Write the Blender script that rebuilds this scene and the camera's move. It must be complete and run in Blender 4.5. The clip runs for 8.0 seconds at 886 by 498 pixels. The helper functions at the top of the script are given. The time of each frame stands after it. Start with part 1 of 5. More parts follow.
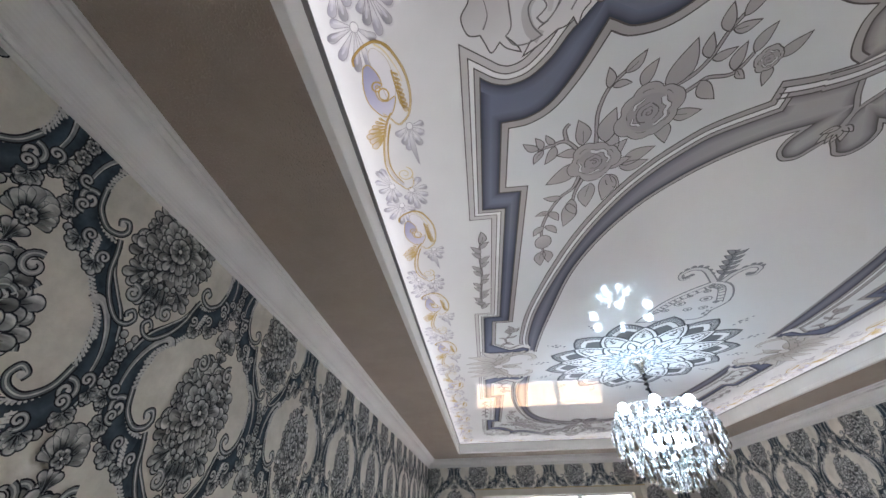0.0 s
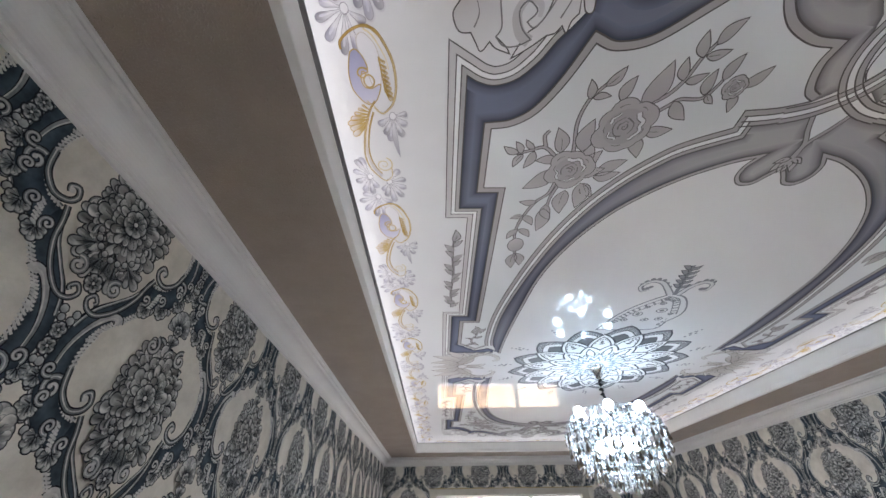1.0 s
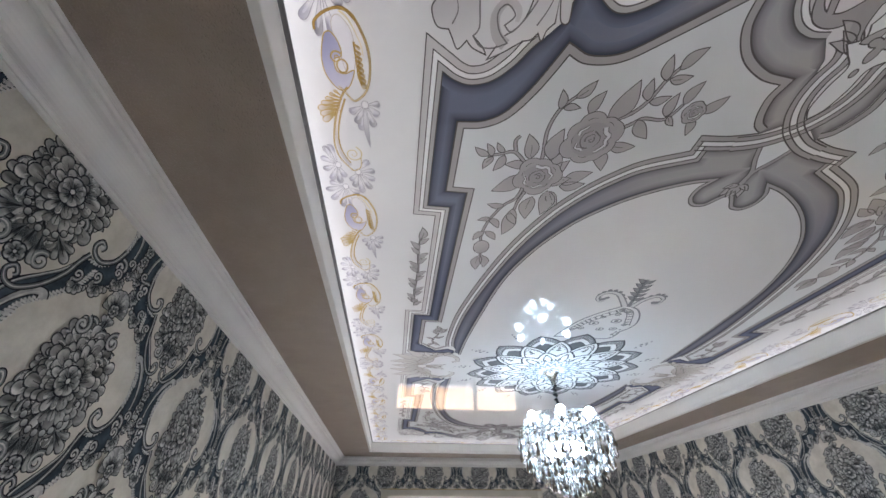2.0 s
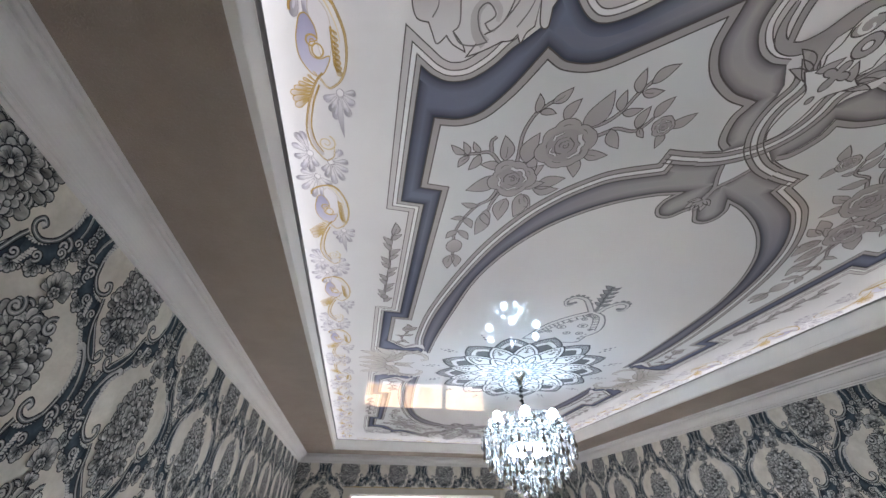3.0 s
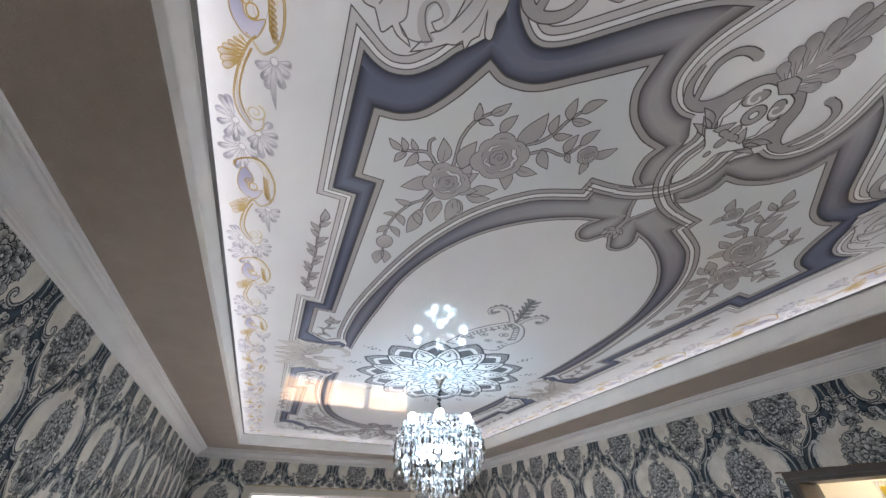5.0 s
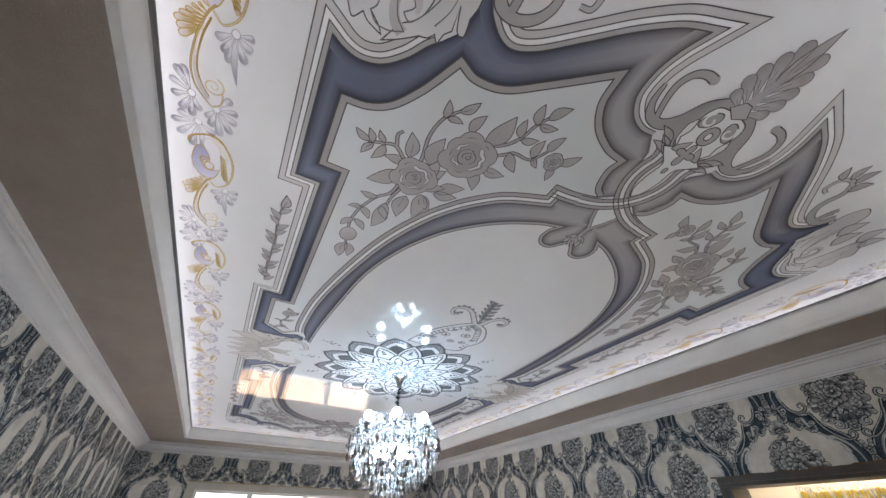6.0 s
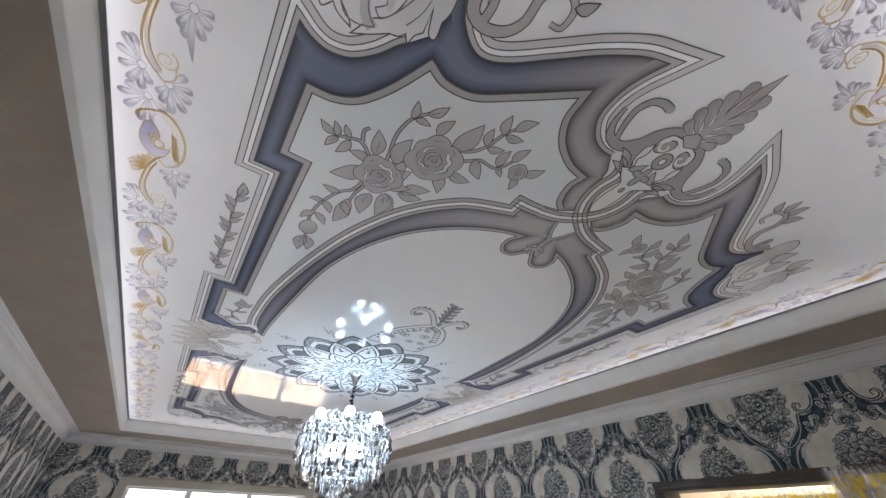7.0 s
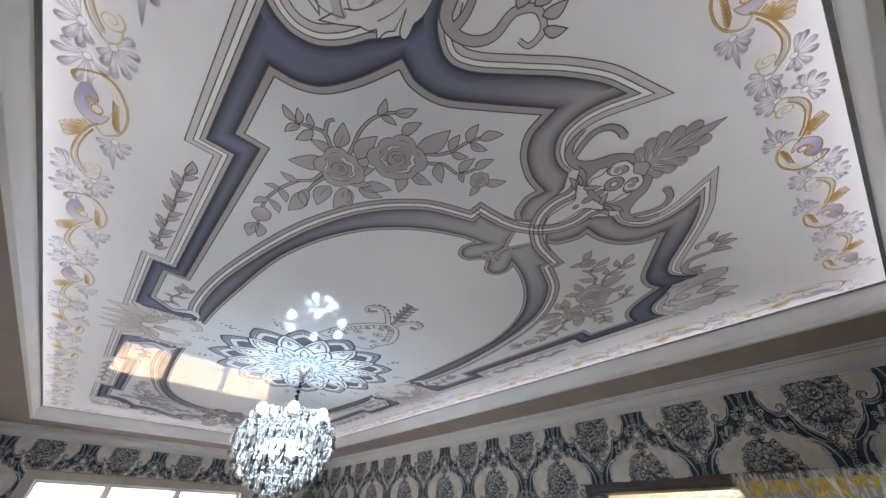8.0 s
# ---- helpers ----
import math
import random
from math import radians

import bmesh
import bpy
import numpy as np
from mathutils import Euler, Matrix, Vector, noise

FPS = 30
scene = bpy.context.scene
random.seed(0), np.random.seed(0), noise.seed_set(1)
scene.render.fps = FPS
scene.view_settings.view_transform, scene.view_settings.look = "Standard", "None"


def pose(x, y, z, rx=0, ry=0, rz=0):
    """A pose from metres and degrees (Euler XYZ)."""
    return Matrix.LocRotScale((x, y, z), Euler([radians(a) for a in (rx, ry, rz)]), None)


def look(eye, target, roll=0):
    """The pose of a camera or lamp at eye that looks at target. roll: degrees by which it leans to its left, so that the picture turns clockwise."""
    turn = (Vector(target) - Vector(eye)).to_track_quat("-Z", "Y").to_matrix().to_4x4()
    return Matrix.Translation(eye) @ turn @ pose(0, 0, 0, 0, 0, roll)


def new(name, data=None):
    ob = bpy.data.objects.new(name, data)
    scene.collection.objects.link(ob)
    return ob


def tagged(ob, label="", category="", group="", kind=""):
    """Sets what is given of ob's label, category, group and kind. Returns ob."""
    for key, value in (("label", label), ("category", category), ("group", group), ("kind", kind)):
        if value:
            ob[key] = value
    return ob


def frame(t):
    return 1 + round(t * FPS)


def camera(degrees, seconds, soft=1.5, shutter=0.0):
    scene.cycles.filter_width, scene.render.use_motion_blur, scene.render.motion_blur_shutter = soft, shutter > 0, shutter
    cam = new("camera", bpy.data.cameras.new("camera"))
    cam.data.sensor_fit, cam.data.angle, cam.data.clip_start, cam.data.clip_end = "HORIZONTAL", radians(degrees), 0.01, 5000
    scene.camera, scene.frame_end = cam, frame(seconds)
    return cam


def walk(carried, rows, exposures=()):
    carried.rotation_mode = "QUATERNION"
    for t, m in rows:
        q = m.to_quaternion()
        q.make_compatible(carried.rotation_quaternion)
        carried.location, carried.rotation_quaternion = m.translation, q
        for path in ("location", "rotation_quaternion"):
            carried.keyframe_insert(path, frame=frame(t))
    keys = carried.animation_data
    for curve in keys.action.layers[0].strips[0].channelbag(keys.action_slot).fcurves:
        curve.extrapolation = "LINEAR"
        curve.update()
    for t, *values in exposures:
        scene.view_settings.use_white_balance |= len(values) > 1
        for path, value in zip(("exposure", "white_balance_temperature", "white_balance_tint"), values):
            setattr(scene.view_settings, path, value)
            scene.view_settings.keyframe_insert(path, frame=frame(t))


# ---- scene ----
cam = camera(103.52, 8.0)
walk(cam, [
    (0.0, pose(-1.164, -2.606, 1.861, 128.71, 1.02, 5.88)),
    (0.5, pose(-1.178, -2.600, 1.855, 128.80, 1.11, 2.69)),
    (1.0, pose(-1.174, -2.595, 1.851, 128.61, 0.69, -0.40)),
    (1.5, pose(-1.162, -2.590, 1.851, 128.57, 0.45, -3.68)),
    (2.0, pose(-1.147, -2.583, 1.844, 128.73, 0.18, -6.67)),
    (3.5, pose(-1.112, -2.574, 1.847, 128.45, 0.07, -13.66)),
    (4.0, pose(-1.101, -2.573, 1.847, 128.64, 0.06, -16.38)),
    (4.5, pose(-1.075, -2.581, 1.841, 128.82, -0.17, -19.70)),
    (6.0, pose(-1.006, -2.587, 1.839, 128.94, -0.61, -28.43)),
    (6.5, pose(-0.989, -2.601, 1.849, 129.00, -0.83, -31.58)),
    (7.0, pose(-0.976, -2.609, 1.851, 128.90, -0.81, -34.65)),
    (7.5, pose(-0.955, -2.616, 1.846, 128.90, -0.86, -37.35)),
    (8.0, pose(-0.959, -2.632, 1.857, 128.86, -0.88, -42.05)),
], exposures=[(0.0, 3.20, 6540, 17), (4.0, 3.20, 6540, 17), (6.0, 3.14, 6530, 17), (8.0, 3.02, 6500, 17)])

# ---- world and lights ----
world = bpy.data.worlds.new("sky")
scene.world = world
world.use_nodes = True
wn = world.node_tree
sky = wn.nodes.new("ShaderNodeTexSky")
sky.sky_type = "NISHITA"
sky.sun_disc = False
sky.sun_elevation = radians(38)
sky.sun_rotation = radians(200)
wn.nodes["Background"].inputs[1].default_value = 0.12
wn.links.new(sky.outputs[0], wn.nodes["Background"].inputs[0])
sun_data = bpy.data.lights.new("sun", "SUN")
sun_data.energy, sun_data.angle, sun_data.color = 3.2, radians(0.5), (1.0, 0.95, 0.88)
sun = new("sun", sun_data)
sun.matrix_world = look((-4, -6, 12), (0, 8, 0))


def area_lamp(name, eye, target, w, h, watts, tint):
    data = bpy.data.lights.new(name, "AREA")
    data.shape, data.size, data.size_y, data.energy, data.color = "RECTANGLE", w, h, watts, tint
    ob = new(name, data)
    ob.matrix_world = look(eye, target)
    return ob


HALL_WATTS = 5
# added area lamp in the yard, standing in for sky before the far window
area_lamp("yard_sky_lamp", (0.0, 8.2, 3.5), (0.0, 3.0, 1.3), 9.0, 2.2, 440, (0.94, 0.97, 1.0))

# ---- materials ----


def mat(name, base=(0.8, 0.8, 0.8), rough=0.5, metal=0.0, two=None, scale=8.0, bump=0.0, bump_scale=60.0, coat=0.0, emit=None, power=0.0):
    """A surface with mottling between two colours and fine relief."""
    m = bpy.data.materials.new(name)
    m.use_nodes = True
    nt = m.node_tree
    b = nt.nodes["Principled BSDF"]
    b.inputs["Base Color"].default_value = (*base, 1)
    b.inputs["Roughness"].default_value = rough
    b.inputs["Metallic"].default_value = metal
    b.inputs["Coat Weight"].default_value = coat
    b.inputs["Coat Roughness"].default_value = 0.03
    if two or bump:
        co = nt.nodes.new("ShaderNodeTexCoord")
        if two:
            n1 = nt.nodes.new("ShaderNodeTexNoise")
            n1.inputs["Scale"].default_value = scale
            n1.inputs["Detail"].default_value = 8
            n1.inputs["Roughness"].default_value = 0.65
            nt.links.new(co.outputs["Object"], n1.inputs["Vector"])
            r = nt.nodes.new("ShaderNodeValToRGB")
            r.color_ramp.elements[0].position, r.color_ramp.elements[1].position = 0.32, 0.68
            r.color_ramp.elements[0].color = (*base, 1)
            r.color_ramp.elements[1].color = (*two, 1)
            nt.links.new(n1.outputs["Fac"], r.inputs["Fac"])
            nt.links.new(r.outputs["Color"], b.inputs["Base Color"])
        if bump:
            n2 = nt.nodes.new("ShaderNodeTexNoise")
            n2.inputs["Scale"].default_value = bump_scale
            n2.inputs["Detail"].default_value = 4
            nt.links.new(co.outputs["Object"], n2.inputs["Vector"])
            bp = nt.nodes.new("ShaderNodeBump")
            bp.inputs["Strength"].default_value = bump
            bp.inputs["Distance"].default_value = 0.004
            nt.links.new(n2.outputs["Fac"], bp.inputs["Height"])
            nt.links.new(bp.outputs["Normal"], b.inputs["Normal"])
    if emit:
        b.inputs["Emission Color"].default_value = (*emit, 1)
        b.inputs["Emission Strength"].default_value = power
    return m


FASCIA = mat("white_fascia_paint", (0.72, 0.715, 0.70), 0.45, two=(0.66, 0.655, 0.64), scale=3, bump=0.05, bump_scale=90)
WHITE = mat("white_moulding_paint", (0.62, 0.617, 0.61), 0.45, two=(0.57, 0.567, 0.56), scale=3, bump=0.05, bump_scale=90)
SOFFIT = mat("taupe_crinkled_vinyl", (0.305, 0.250, 0.208), 0.5, two=(0.255, 0.208, 0.172), scale=5)
PAPER = mat("silver_beige_wallpaper", (0.72, 0.69, 0.62), 0.5, two=(0.50, 0.475, 0.42), scale=9, bump=0.5, bump_scale=70)
nt = SOFFIT.node_tree
co, rid, bp = nt.nodes.new("ShaderNodeTexCoord"), nt.nodes.new("ShaderNodeTexNoise"), nt.nodes.new("ShaderNodeBump")
rid.noise_type = "RIDGED_MULTIFRACTAL"
rid.inputs["Scale"].default_value, rid.inputs["Detail"].default_value, rid.inputs["Distortion"].default_value = 150, 2, 0.6
bp.inputs["Strength"].default_value, bp.inputs["Distance"].default_value = 1.0, 0.0045
nt.links.new(co.outputs["Object"], rid.inputs["Vector"])
nt.links.new(rid.outputs["Fac"], bp.inputs["Height"])
nt.links.new(bp.outputs["Normal"], nt.nodes["Principled BSDF"].inputs["Normal"])
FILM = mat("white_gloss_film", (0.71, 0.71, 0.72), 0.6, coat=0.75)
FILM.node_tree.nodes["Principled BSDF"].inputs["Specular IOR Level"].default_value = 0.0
FLOOR = mat("pale_laminate_floor", (0.56, 0.55, 0.54), 0.9, two=(0.48, 0.47, 0.46), scale=4)
FLOOR.node_tree.nodes["Principled BSDF"].inputs["Specular IOR Level"].default_value = 0.1
BRONZE = mat("dark_door_frame", (0.055, 0.045, 0.038), 0.4, two=(0.085, 0.07, 0.058), scale=14)
BULB = mat("lit_bulb", (0.9, 0.9, 0.9), 0.4, emit=(0.56, 0.82, 1.0), power=4.2)
CHROME = mat("chrome", (0.75, 0.76, 0.78), 0.12, 1.0)
BLACK = mat("black_metal", (0.02, 0.02, 0.022), 0.3, 0.6)

# ---- mesh helpers ----


def obj(name, bm, material, parent=None, label="", smooth=False):
    me = bpy.data.meshes.new(name)
    bm.to_mesh(me)
    bm.free()
    for m in material if isinstance(material, (list, tuple)) else [material]:
        me.materials.append(m)
    if smooth:
        for p in me.polygons:
            p.use_smooth = True
    ob = new(name, me)
    if parent:
        ob.parent = parent
    return tagged(ob, label)


part = obj


def box(x0, x1, y0, y1, z0, z1, bm=None):
    bm = bm or bmesh.new()
    r = bmesh.ops.create_cube(bm, size=1)
    bmesh.ops.transform(bm, verts=r["verts"], matrix=Matrix.LocRotScale(((x0 + x1) / 2, (y0 + y1) / 2, (z0 + z1) / 2), None, (x1 - x0, y1 - y0, z1 - z0)))
    return bm


# ---- the room ----
TRAY, SOFF = 2.80, 2.682        # heights of the printed film and of the lowered border
AX, AY = 1.50, 3.02             # half sizes of the tray
WX, WY = 2.00, 3.54             # half sizes of the room
structure = dict(kind="structure")


def wall(name, bm, label):
    return tagged(obj(name, bm, PAPER), label, "wall", **structure)


floor = tagged(obj("floor", box(-2.25, 2.25, -3.8, 3.8, -0.15, 0), FLOOR), "pale laminate floor of the room", "floor", **structure)
wall_west = wall("wall_west", box(-2.2, -WX, -3.75, 3.75, 0, 2.95), "wall with silver and slate damask wallpaper")
wall_south = wall("wall_south", box(-WX, WX, -3.75, -WY, 0, 2.95), "wall with silver and slate damask wallpaper")
# right wall with the door opening, far wall with the window opening
DY0, DY1, DZ = -2.275, -1.010, 2.105
VX0, VX1, VZ0, VZ1 = -1.22, 0.88, 0.85, 2.21
bm = box(WX, 2.2, -3.75, DY0, 0, 2.95)
box(WX, 2.2, DY1, 3.75, 0, 2.95, bm)
box(WX, 2.2, DY0, DY1, DZ, 2.95, bm)
wall_east = wall("wall_east", bm, "wall with silver and slate damask wallpaper and a doorway")
bm = box(-WX, VX0, WY, 3.78, 0, 2.95)
box(VX1, WX, WY, 3.78, 0, 2.95, bm)
box(VX0, VX1, WY, 3.78, 0, VZ0, bm)
box(VX0, VX1, WY, 3.78, VZ1, 2.95, bm)
wall_north = wall("wall_north", bm, "wall with silver and slate damask wallpaper and a wide window")

# slab over the film, lowered border round the tray
slab = tagged(obj("ceiling", box(-2.2, 2.2, -3.75, 3.78, 2.96, 3.1), WHITE), "white ceiling slab above the stretched film", "ceiling", **structure)
bm = box(-WX, -AX - 0.012, -WY, WY, SOFF, 2.95)
box(AX + 0.012, WX, -WY, WY, SOFF, 2.95, bm)
box(-AX - 0.012, AX + 0.012, AY + 0.012, WY, SOFF, 2.95, bm)
box(-AX - 0.012, AX + 0.012, -WY, -AY - 0.012, SOFF, 2.95, bm)
soffit = tagged(obj("ceiling_border", bm, SOFFIT), "lowered ceiling border papered in beige crinkled vinyl", "ceiling border", **structure)


def frame_loop(profile, ax, ay, closed=False):
    """Sweeps a profile of (inset, z) round the rectangle of half sizes ax, ay with mitred corners."""
    bm = bmesh.new()
    rings = []
    for d, z in profile:
        rings.append([bm.verts.new((sx * (ax - d), sy * (ay - d), z)) for sx, sy in ((-1, -1), (1, -1), (1, 1), (-1, 1))])
    n = len(rings)
    for i in range(n if closed else n - 1):
        a, b = rings[i], rings[(i + 1) % n]
        for k in range(4):
            bm.faces.new((a[k], a[(k + 1) % 4], b[(k + 1) % 4], b[k]))
    bmesh.ops.recalc_face_normals(bm, faces=bm.faces)
    return bm


# crown moulding: stepped foot, hollow, double bead against the border
def crown_profile():
    p = [(0.0, 2.574), (0.012, 2.574), (0.015, 2.578), (0.012, 2.583), (0.012, 2.586), (0.019, 2.588), (0.021, 2.593), (0.017, 2.598)]
    for i in range(9):
        a = i / 8 * math.pi / 2
        p.append((0.070 - 0.052 * math.cos(a), 2.648 - 0.049 * (1 - math.sin(a))))
    p += [(0.072, 2.644), (0.080, 2.645), (0.083, 2.651), (0.079, 2.656), (0.080, 2.660), (0.090, 2.660), (0.096, 2.664), (0.096, 2.671), (0.091, 2.674), (0.100, 2.676), (0.103, 2.6815), (0.0, 2.6815)]
    return p


crown = tagged(obj("crown_moulding", frame_loop(crown_profile(), WX - 0.001, WY - 0.001, True), WHITE), "white crown moulding with a hollow and double bead", "moulding", **structure)
bm = frame_loop([(-0.012, SOFF - 0.004), (0.012, SOFF - 0.004), (0.014, SOFF - 0.001), (0.014, SOFF + 0.022), (0.006, SOFF + 0.026), (0.006, 2.797), (-0.012, 2.797)], AX, AY, True)
fascia = tagged(obj("tray_fascia", bm, FASCIA), "white painted fascia round the ceiling tray", "fascia", **structure)
# dark strip laid under the film, coloured for the shade of its edge gap
tagged(obj("gap_shade_strip", frame_loop([(0.007, 2.7955), (0.021, 2.7955), (0.021, 2.7992), (0.007, 2.7992)], AX, AY, True), mat("gap_shade_grey", (0.16, 0.16, 0.16), 0.8, two=(0.20, 0.20, 0.20), scale=9)), "dark grey strip painted for the shade between fascia and film", "trim", **structure)
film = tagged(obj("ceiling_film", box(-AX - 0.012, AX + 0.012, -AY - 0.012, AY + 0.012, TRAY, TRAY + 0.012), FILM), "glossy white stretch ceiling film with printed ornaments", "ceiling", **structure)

# window
def bar(x0, x1, y0, y1, z0, z1, bevel=0.006):
    bm = box(x0, x1, y0, y1, z0, z1)
    bmesh.ops.bevel(bm, geom=bm.edges[:], offset=bevel, segments=2, affect="EDGES")
    return bm


PVC = mat("white_plastic_profile", (0.62, 0.62, 0.62), 0.3, two=(0.57, 0.57, 0.58), scale=2)
CASING = mat("cream_casing_board", (0.50, 0.48, 0.42), 0.6, two=(0.42, 0.40, 0.34), scale=5, bump=0.1)
window = tagged(new("window_1"), "wide white plastic window with three panes", "window", **structure)
window.location = (0, 0, 0)
part("window_frame", bar(VX0, VX1, 3.60, 3.67, VZ1 - 0.022, VZ1), PVC, window)
part("window_frame", bar(VX0, VX1, 3.60, 3.67, VZ0, VZ0 + 0.06), PVC, window)
for x in (VX0, VX1 - 0.03):
    part("window_frame", bar(x, x + 0.03, 3.60, 3.67, VZ0 + 0.06, VZ1 - 0.022), PVC, window)
for x in (-0.605, 0.11):
    part("mullion", bar(x, x + 0.07, 3.598, 3.672, VZ0 + 0.06, VZ1 - 0.022), PVC, window)
glass = bpy.data.materials.new("window_glass")
glass.use_nodes = True
gb = glass.node_tree.nodes["Principled BSDF"]
gb.inputs["Roughness"].default_value, gb.inputs["Transmission Weight"].default_value, gb.inputs["IOR"].default_value = 0.0, 1.0, 1.02
for x0, x1 in ((VX0 + 0.03, -0.605), (-0.535, 0.11), (0.18, VX1 - 0.03)):
    part("sash_rail", bar(x0, x1, 3.606, 3.65, VZ0 + 0.06, VZ0 + 0.11), PVC, window)
    pane = part("pane", box(x0, x1, 3.622, 3.628, VZ0 + 0.11, VZ1 - 0.022), glass, window)
    pane.visible_shadow = False
part("window_sill", bar(VX0 - 0.05, VX1 + 0.05, 3.46, 3.60, VZ0 - 0.035, VZ0 - 0.003), mat("grey_stone_sill", (0.16, 0.16, 0.165), 0.4, two=(0.12, 0.12, 0.125), scale=20), window)
YELLOWED = mat("bare_plaster_reveal", (0.34, 0.25, 0.12), 0.8, two=(0.46, 0.38, 0.24), scale=12, bump=0.3, bump_scale=50)
# ragged trimmed casing round the window, with dried foam along its top
casing = tagged(new("window_casing"), "off-white window casing with yellowed edges", "casing", **structure)
part("head", bar(VX0 - 0.10, VX1 + 0.10, 3.522, 3.5395, VZ1, VZ1 + 0.078, 0.003), CASING, casing)
for x in (VX0 - 0.10, VX1):
    part("jamb", bar(x, x + 0.10, 3.522, 3.5395, VZ0 - 0.1, VZ1, 0.003), CASING, casing)
bm = bmesh.new()
random.seed(4)
x = VX0 - 0.11
while x < VX1 + 0.11:
    w = random.uniform(0.03, 0.10)
    box(x, x + w, 3.526, 3.5395, VZ1 + 0.078, VZ1 + 0.083 + random.uniform(0.002, 0.012), bm)
    x += w
part("plaster_edge", bm, YELLOWED, casing, "crumbly yellowed plaster edge")

# doorway: dark frame, rough top edge
door = tagged(new("door_1"), "dark brown metal door frame around an open doorway", "doorway", **structure)
for y0, y1 in ((DY0, DY0 + 0.03), (DY1 - 0.03, DY1)):
    part("jamb", bar(1.985, 2.2, y0, y1, 0, DZ - 0.02, 0.004), BRONZE, door)
part("lintel", bar(1.985, 2.2, DY0, DY1, DZ - 0.02, DZ, 0.004), BRONZE, door)
for y0, y1 in ((DY0 - 0.035, DY0), (DY1, DY1 + 0.035)):
    part("casing", bar(1.978, 1.998, y0, y1, 0, DZ + 0.035, 0.004), BRONZE, door)
part("casing", bar(1.978, 1.998, DY0, DY1, DZ, DZ + 0.035, 0.004), BRONZE, door)
bm = bmesh.new()
y = DY0 - 0.07
while y < DY1 + 0.07:
    w = random.uniform(0.03, 0.12)
    box(1.986, 1.9985, y, y + w, DZ + 0.035, DZ + 0.037 + random.uniform(0.001, 0.010), bm)
    y += w
part("plaster_edge", bm, mat("torn_brown_edge", (0.16, 0.10, 0.06), 0.9, two=(0.07, 0.05, 0.04), scale=30), door, "ragged brown plaster edge")

# ---- the printed film: drawing tools ----
from mathutils.geometry import tessellate_polygon

PANEL_INK = (0.67, 0.695, 0.71)
GREY, PALE, DARK = (0.40, 0.382, 0.395), (0.50, 0.49, 0.50), (0.112, 0.104, 0.106)
BLUE, BLUE_EDGE, SMOKE, SMOKE_EDGE = (0.172, 0.192, 0.275), (0.050, 0.058, 0.085), (0.42, 0.41, 0.425), (0.13, 0.125, 0.135)
GOLD, GOLD_DEEP, LILAC = (0.54, 0.40, 0.16), (0.34, 0.22, 0.06), (0.42, 0.42, 0.56)


def ink_material(name, rough, coat, bump=0.0):
    m = mat(name, (0.8, 0.8, 0.8), rough, coat=coat, bump=bump, bump_scale=1.7)
    nt = m.node_tree
    at = nt.nodes.new("ShaderNodeAttribute")
    at.attribute_name = "ink"
    nt.links.new(at.outputs["Color"], nt.nodes["Principled BSDF"].inputs["Base Color"])
    nt.nodes["Principled BSDF"].inputs["Specular IOR Level"].default_value = 0.0
    return m


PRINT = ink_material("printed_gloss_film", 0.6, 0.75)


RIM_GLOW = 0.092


def edge_glow(m, tint):
    """Paints a glow into film and print along the fascia, for unbuilt strips above."""
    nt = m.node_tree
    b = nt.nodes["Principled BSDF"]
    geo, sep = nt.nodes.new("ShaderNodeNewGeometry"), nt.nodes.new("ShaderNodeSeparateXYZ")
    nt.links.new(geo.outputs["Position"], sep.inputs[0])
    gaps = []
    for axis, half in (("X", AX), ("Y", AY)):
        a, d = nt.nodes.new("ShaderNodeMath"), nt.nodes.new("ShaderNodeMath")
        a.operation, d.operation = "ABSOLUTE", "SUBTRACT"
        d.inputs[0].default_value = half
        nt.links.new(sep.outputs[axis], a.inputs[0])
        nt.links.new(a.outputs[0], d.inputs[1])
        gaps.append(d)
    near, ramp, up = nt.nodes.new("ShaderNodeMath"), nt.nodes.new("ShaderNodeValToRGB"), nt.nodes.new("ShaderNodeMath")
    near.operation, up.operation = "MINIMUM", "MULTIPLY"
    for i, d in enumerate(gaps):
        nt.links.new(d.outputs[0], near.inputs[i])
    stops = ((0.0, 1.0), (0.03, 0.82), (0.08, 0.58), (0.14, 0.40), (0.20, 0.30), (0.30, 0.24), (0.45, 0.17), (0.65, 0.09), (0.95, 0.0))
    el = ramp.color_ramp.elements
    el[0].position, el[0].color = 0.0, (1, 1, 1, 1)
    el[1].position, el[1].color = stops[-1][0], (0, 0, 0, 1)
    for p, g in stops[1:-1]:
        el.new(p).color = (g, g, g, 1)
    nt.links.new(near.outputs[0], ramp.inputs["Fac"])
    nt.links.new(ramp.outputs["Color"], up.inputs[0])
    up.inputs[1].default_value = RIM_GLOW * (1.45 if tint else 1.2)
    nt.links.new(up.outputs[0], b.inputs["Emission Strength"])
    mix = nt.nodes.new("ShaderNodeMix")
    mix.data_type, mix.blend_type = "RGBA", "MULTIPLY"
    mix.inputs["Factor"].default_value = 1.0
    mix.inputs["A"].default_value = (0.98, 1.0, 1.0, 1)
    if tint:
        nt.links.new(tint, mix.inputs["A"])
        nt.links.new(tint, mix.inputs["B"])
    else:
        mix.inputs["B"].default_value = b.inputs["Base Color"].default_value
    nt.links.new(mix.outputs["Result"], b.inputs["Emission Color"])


edge_glow(FILM, None)
edge_glow(PRINT, [n for n in PRINT.node_tree.nodes if n.bl_idname == "ShaderNodeAttribute"][0].outputs["Color"])


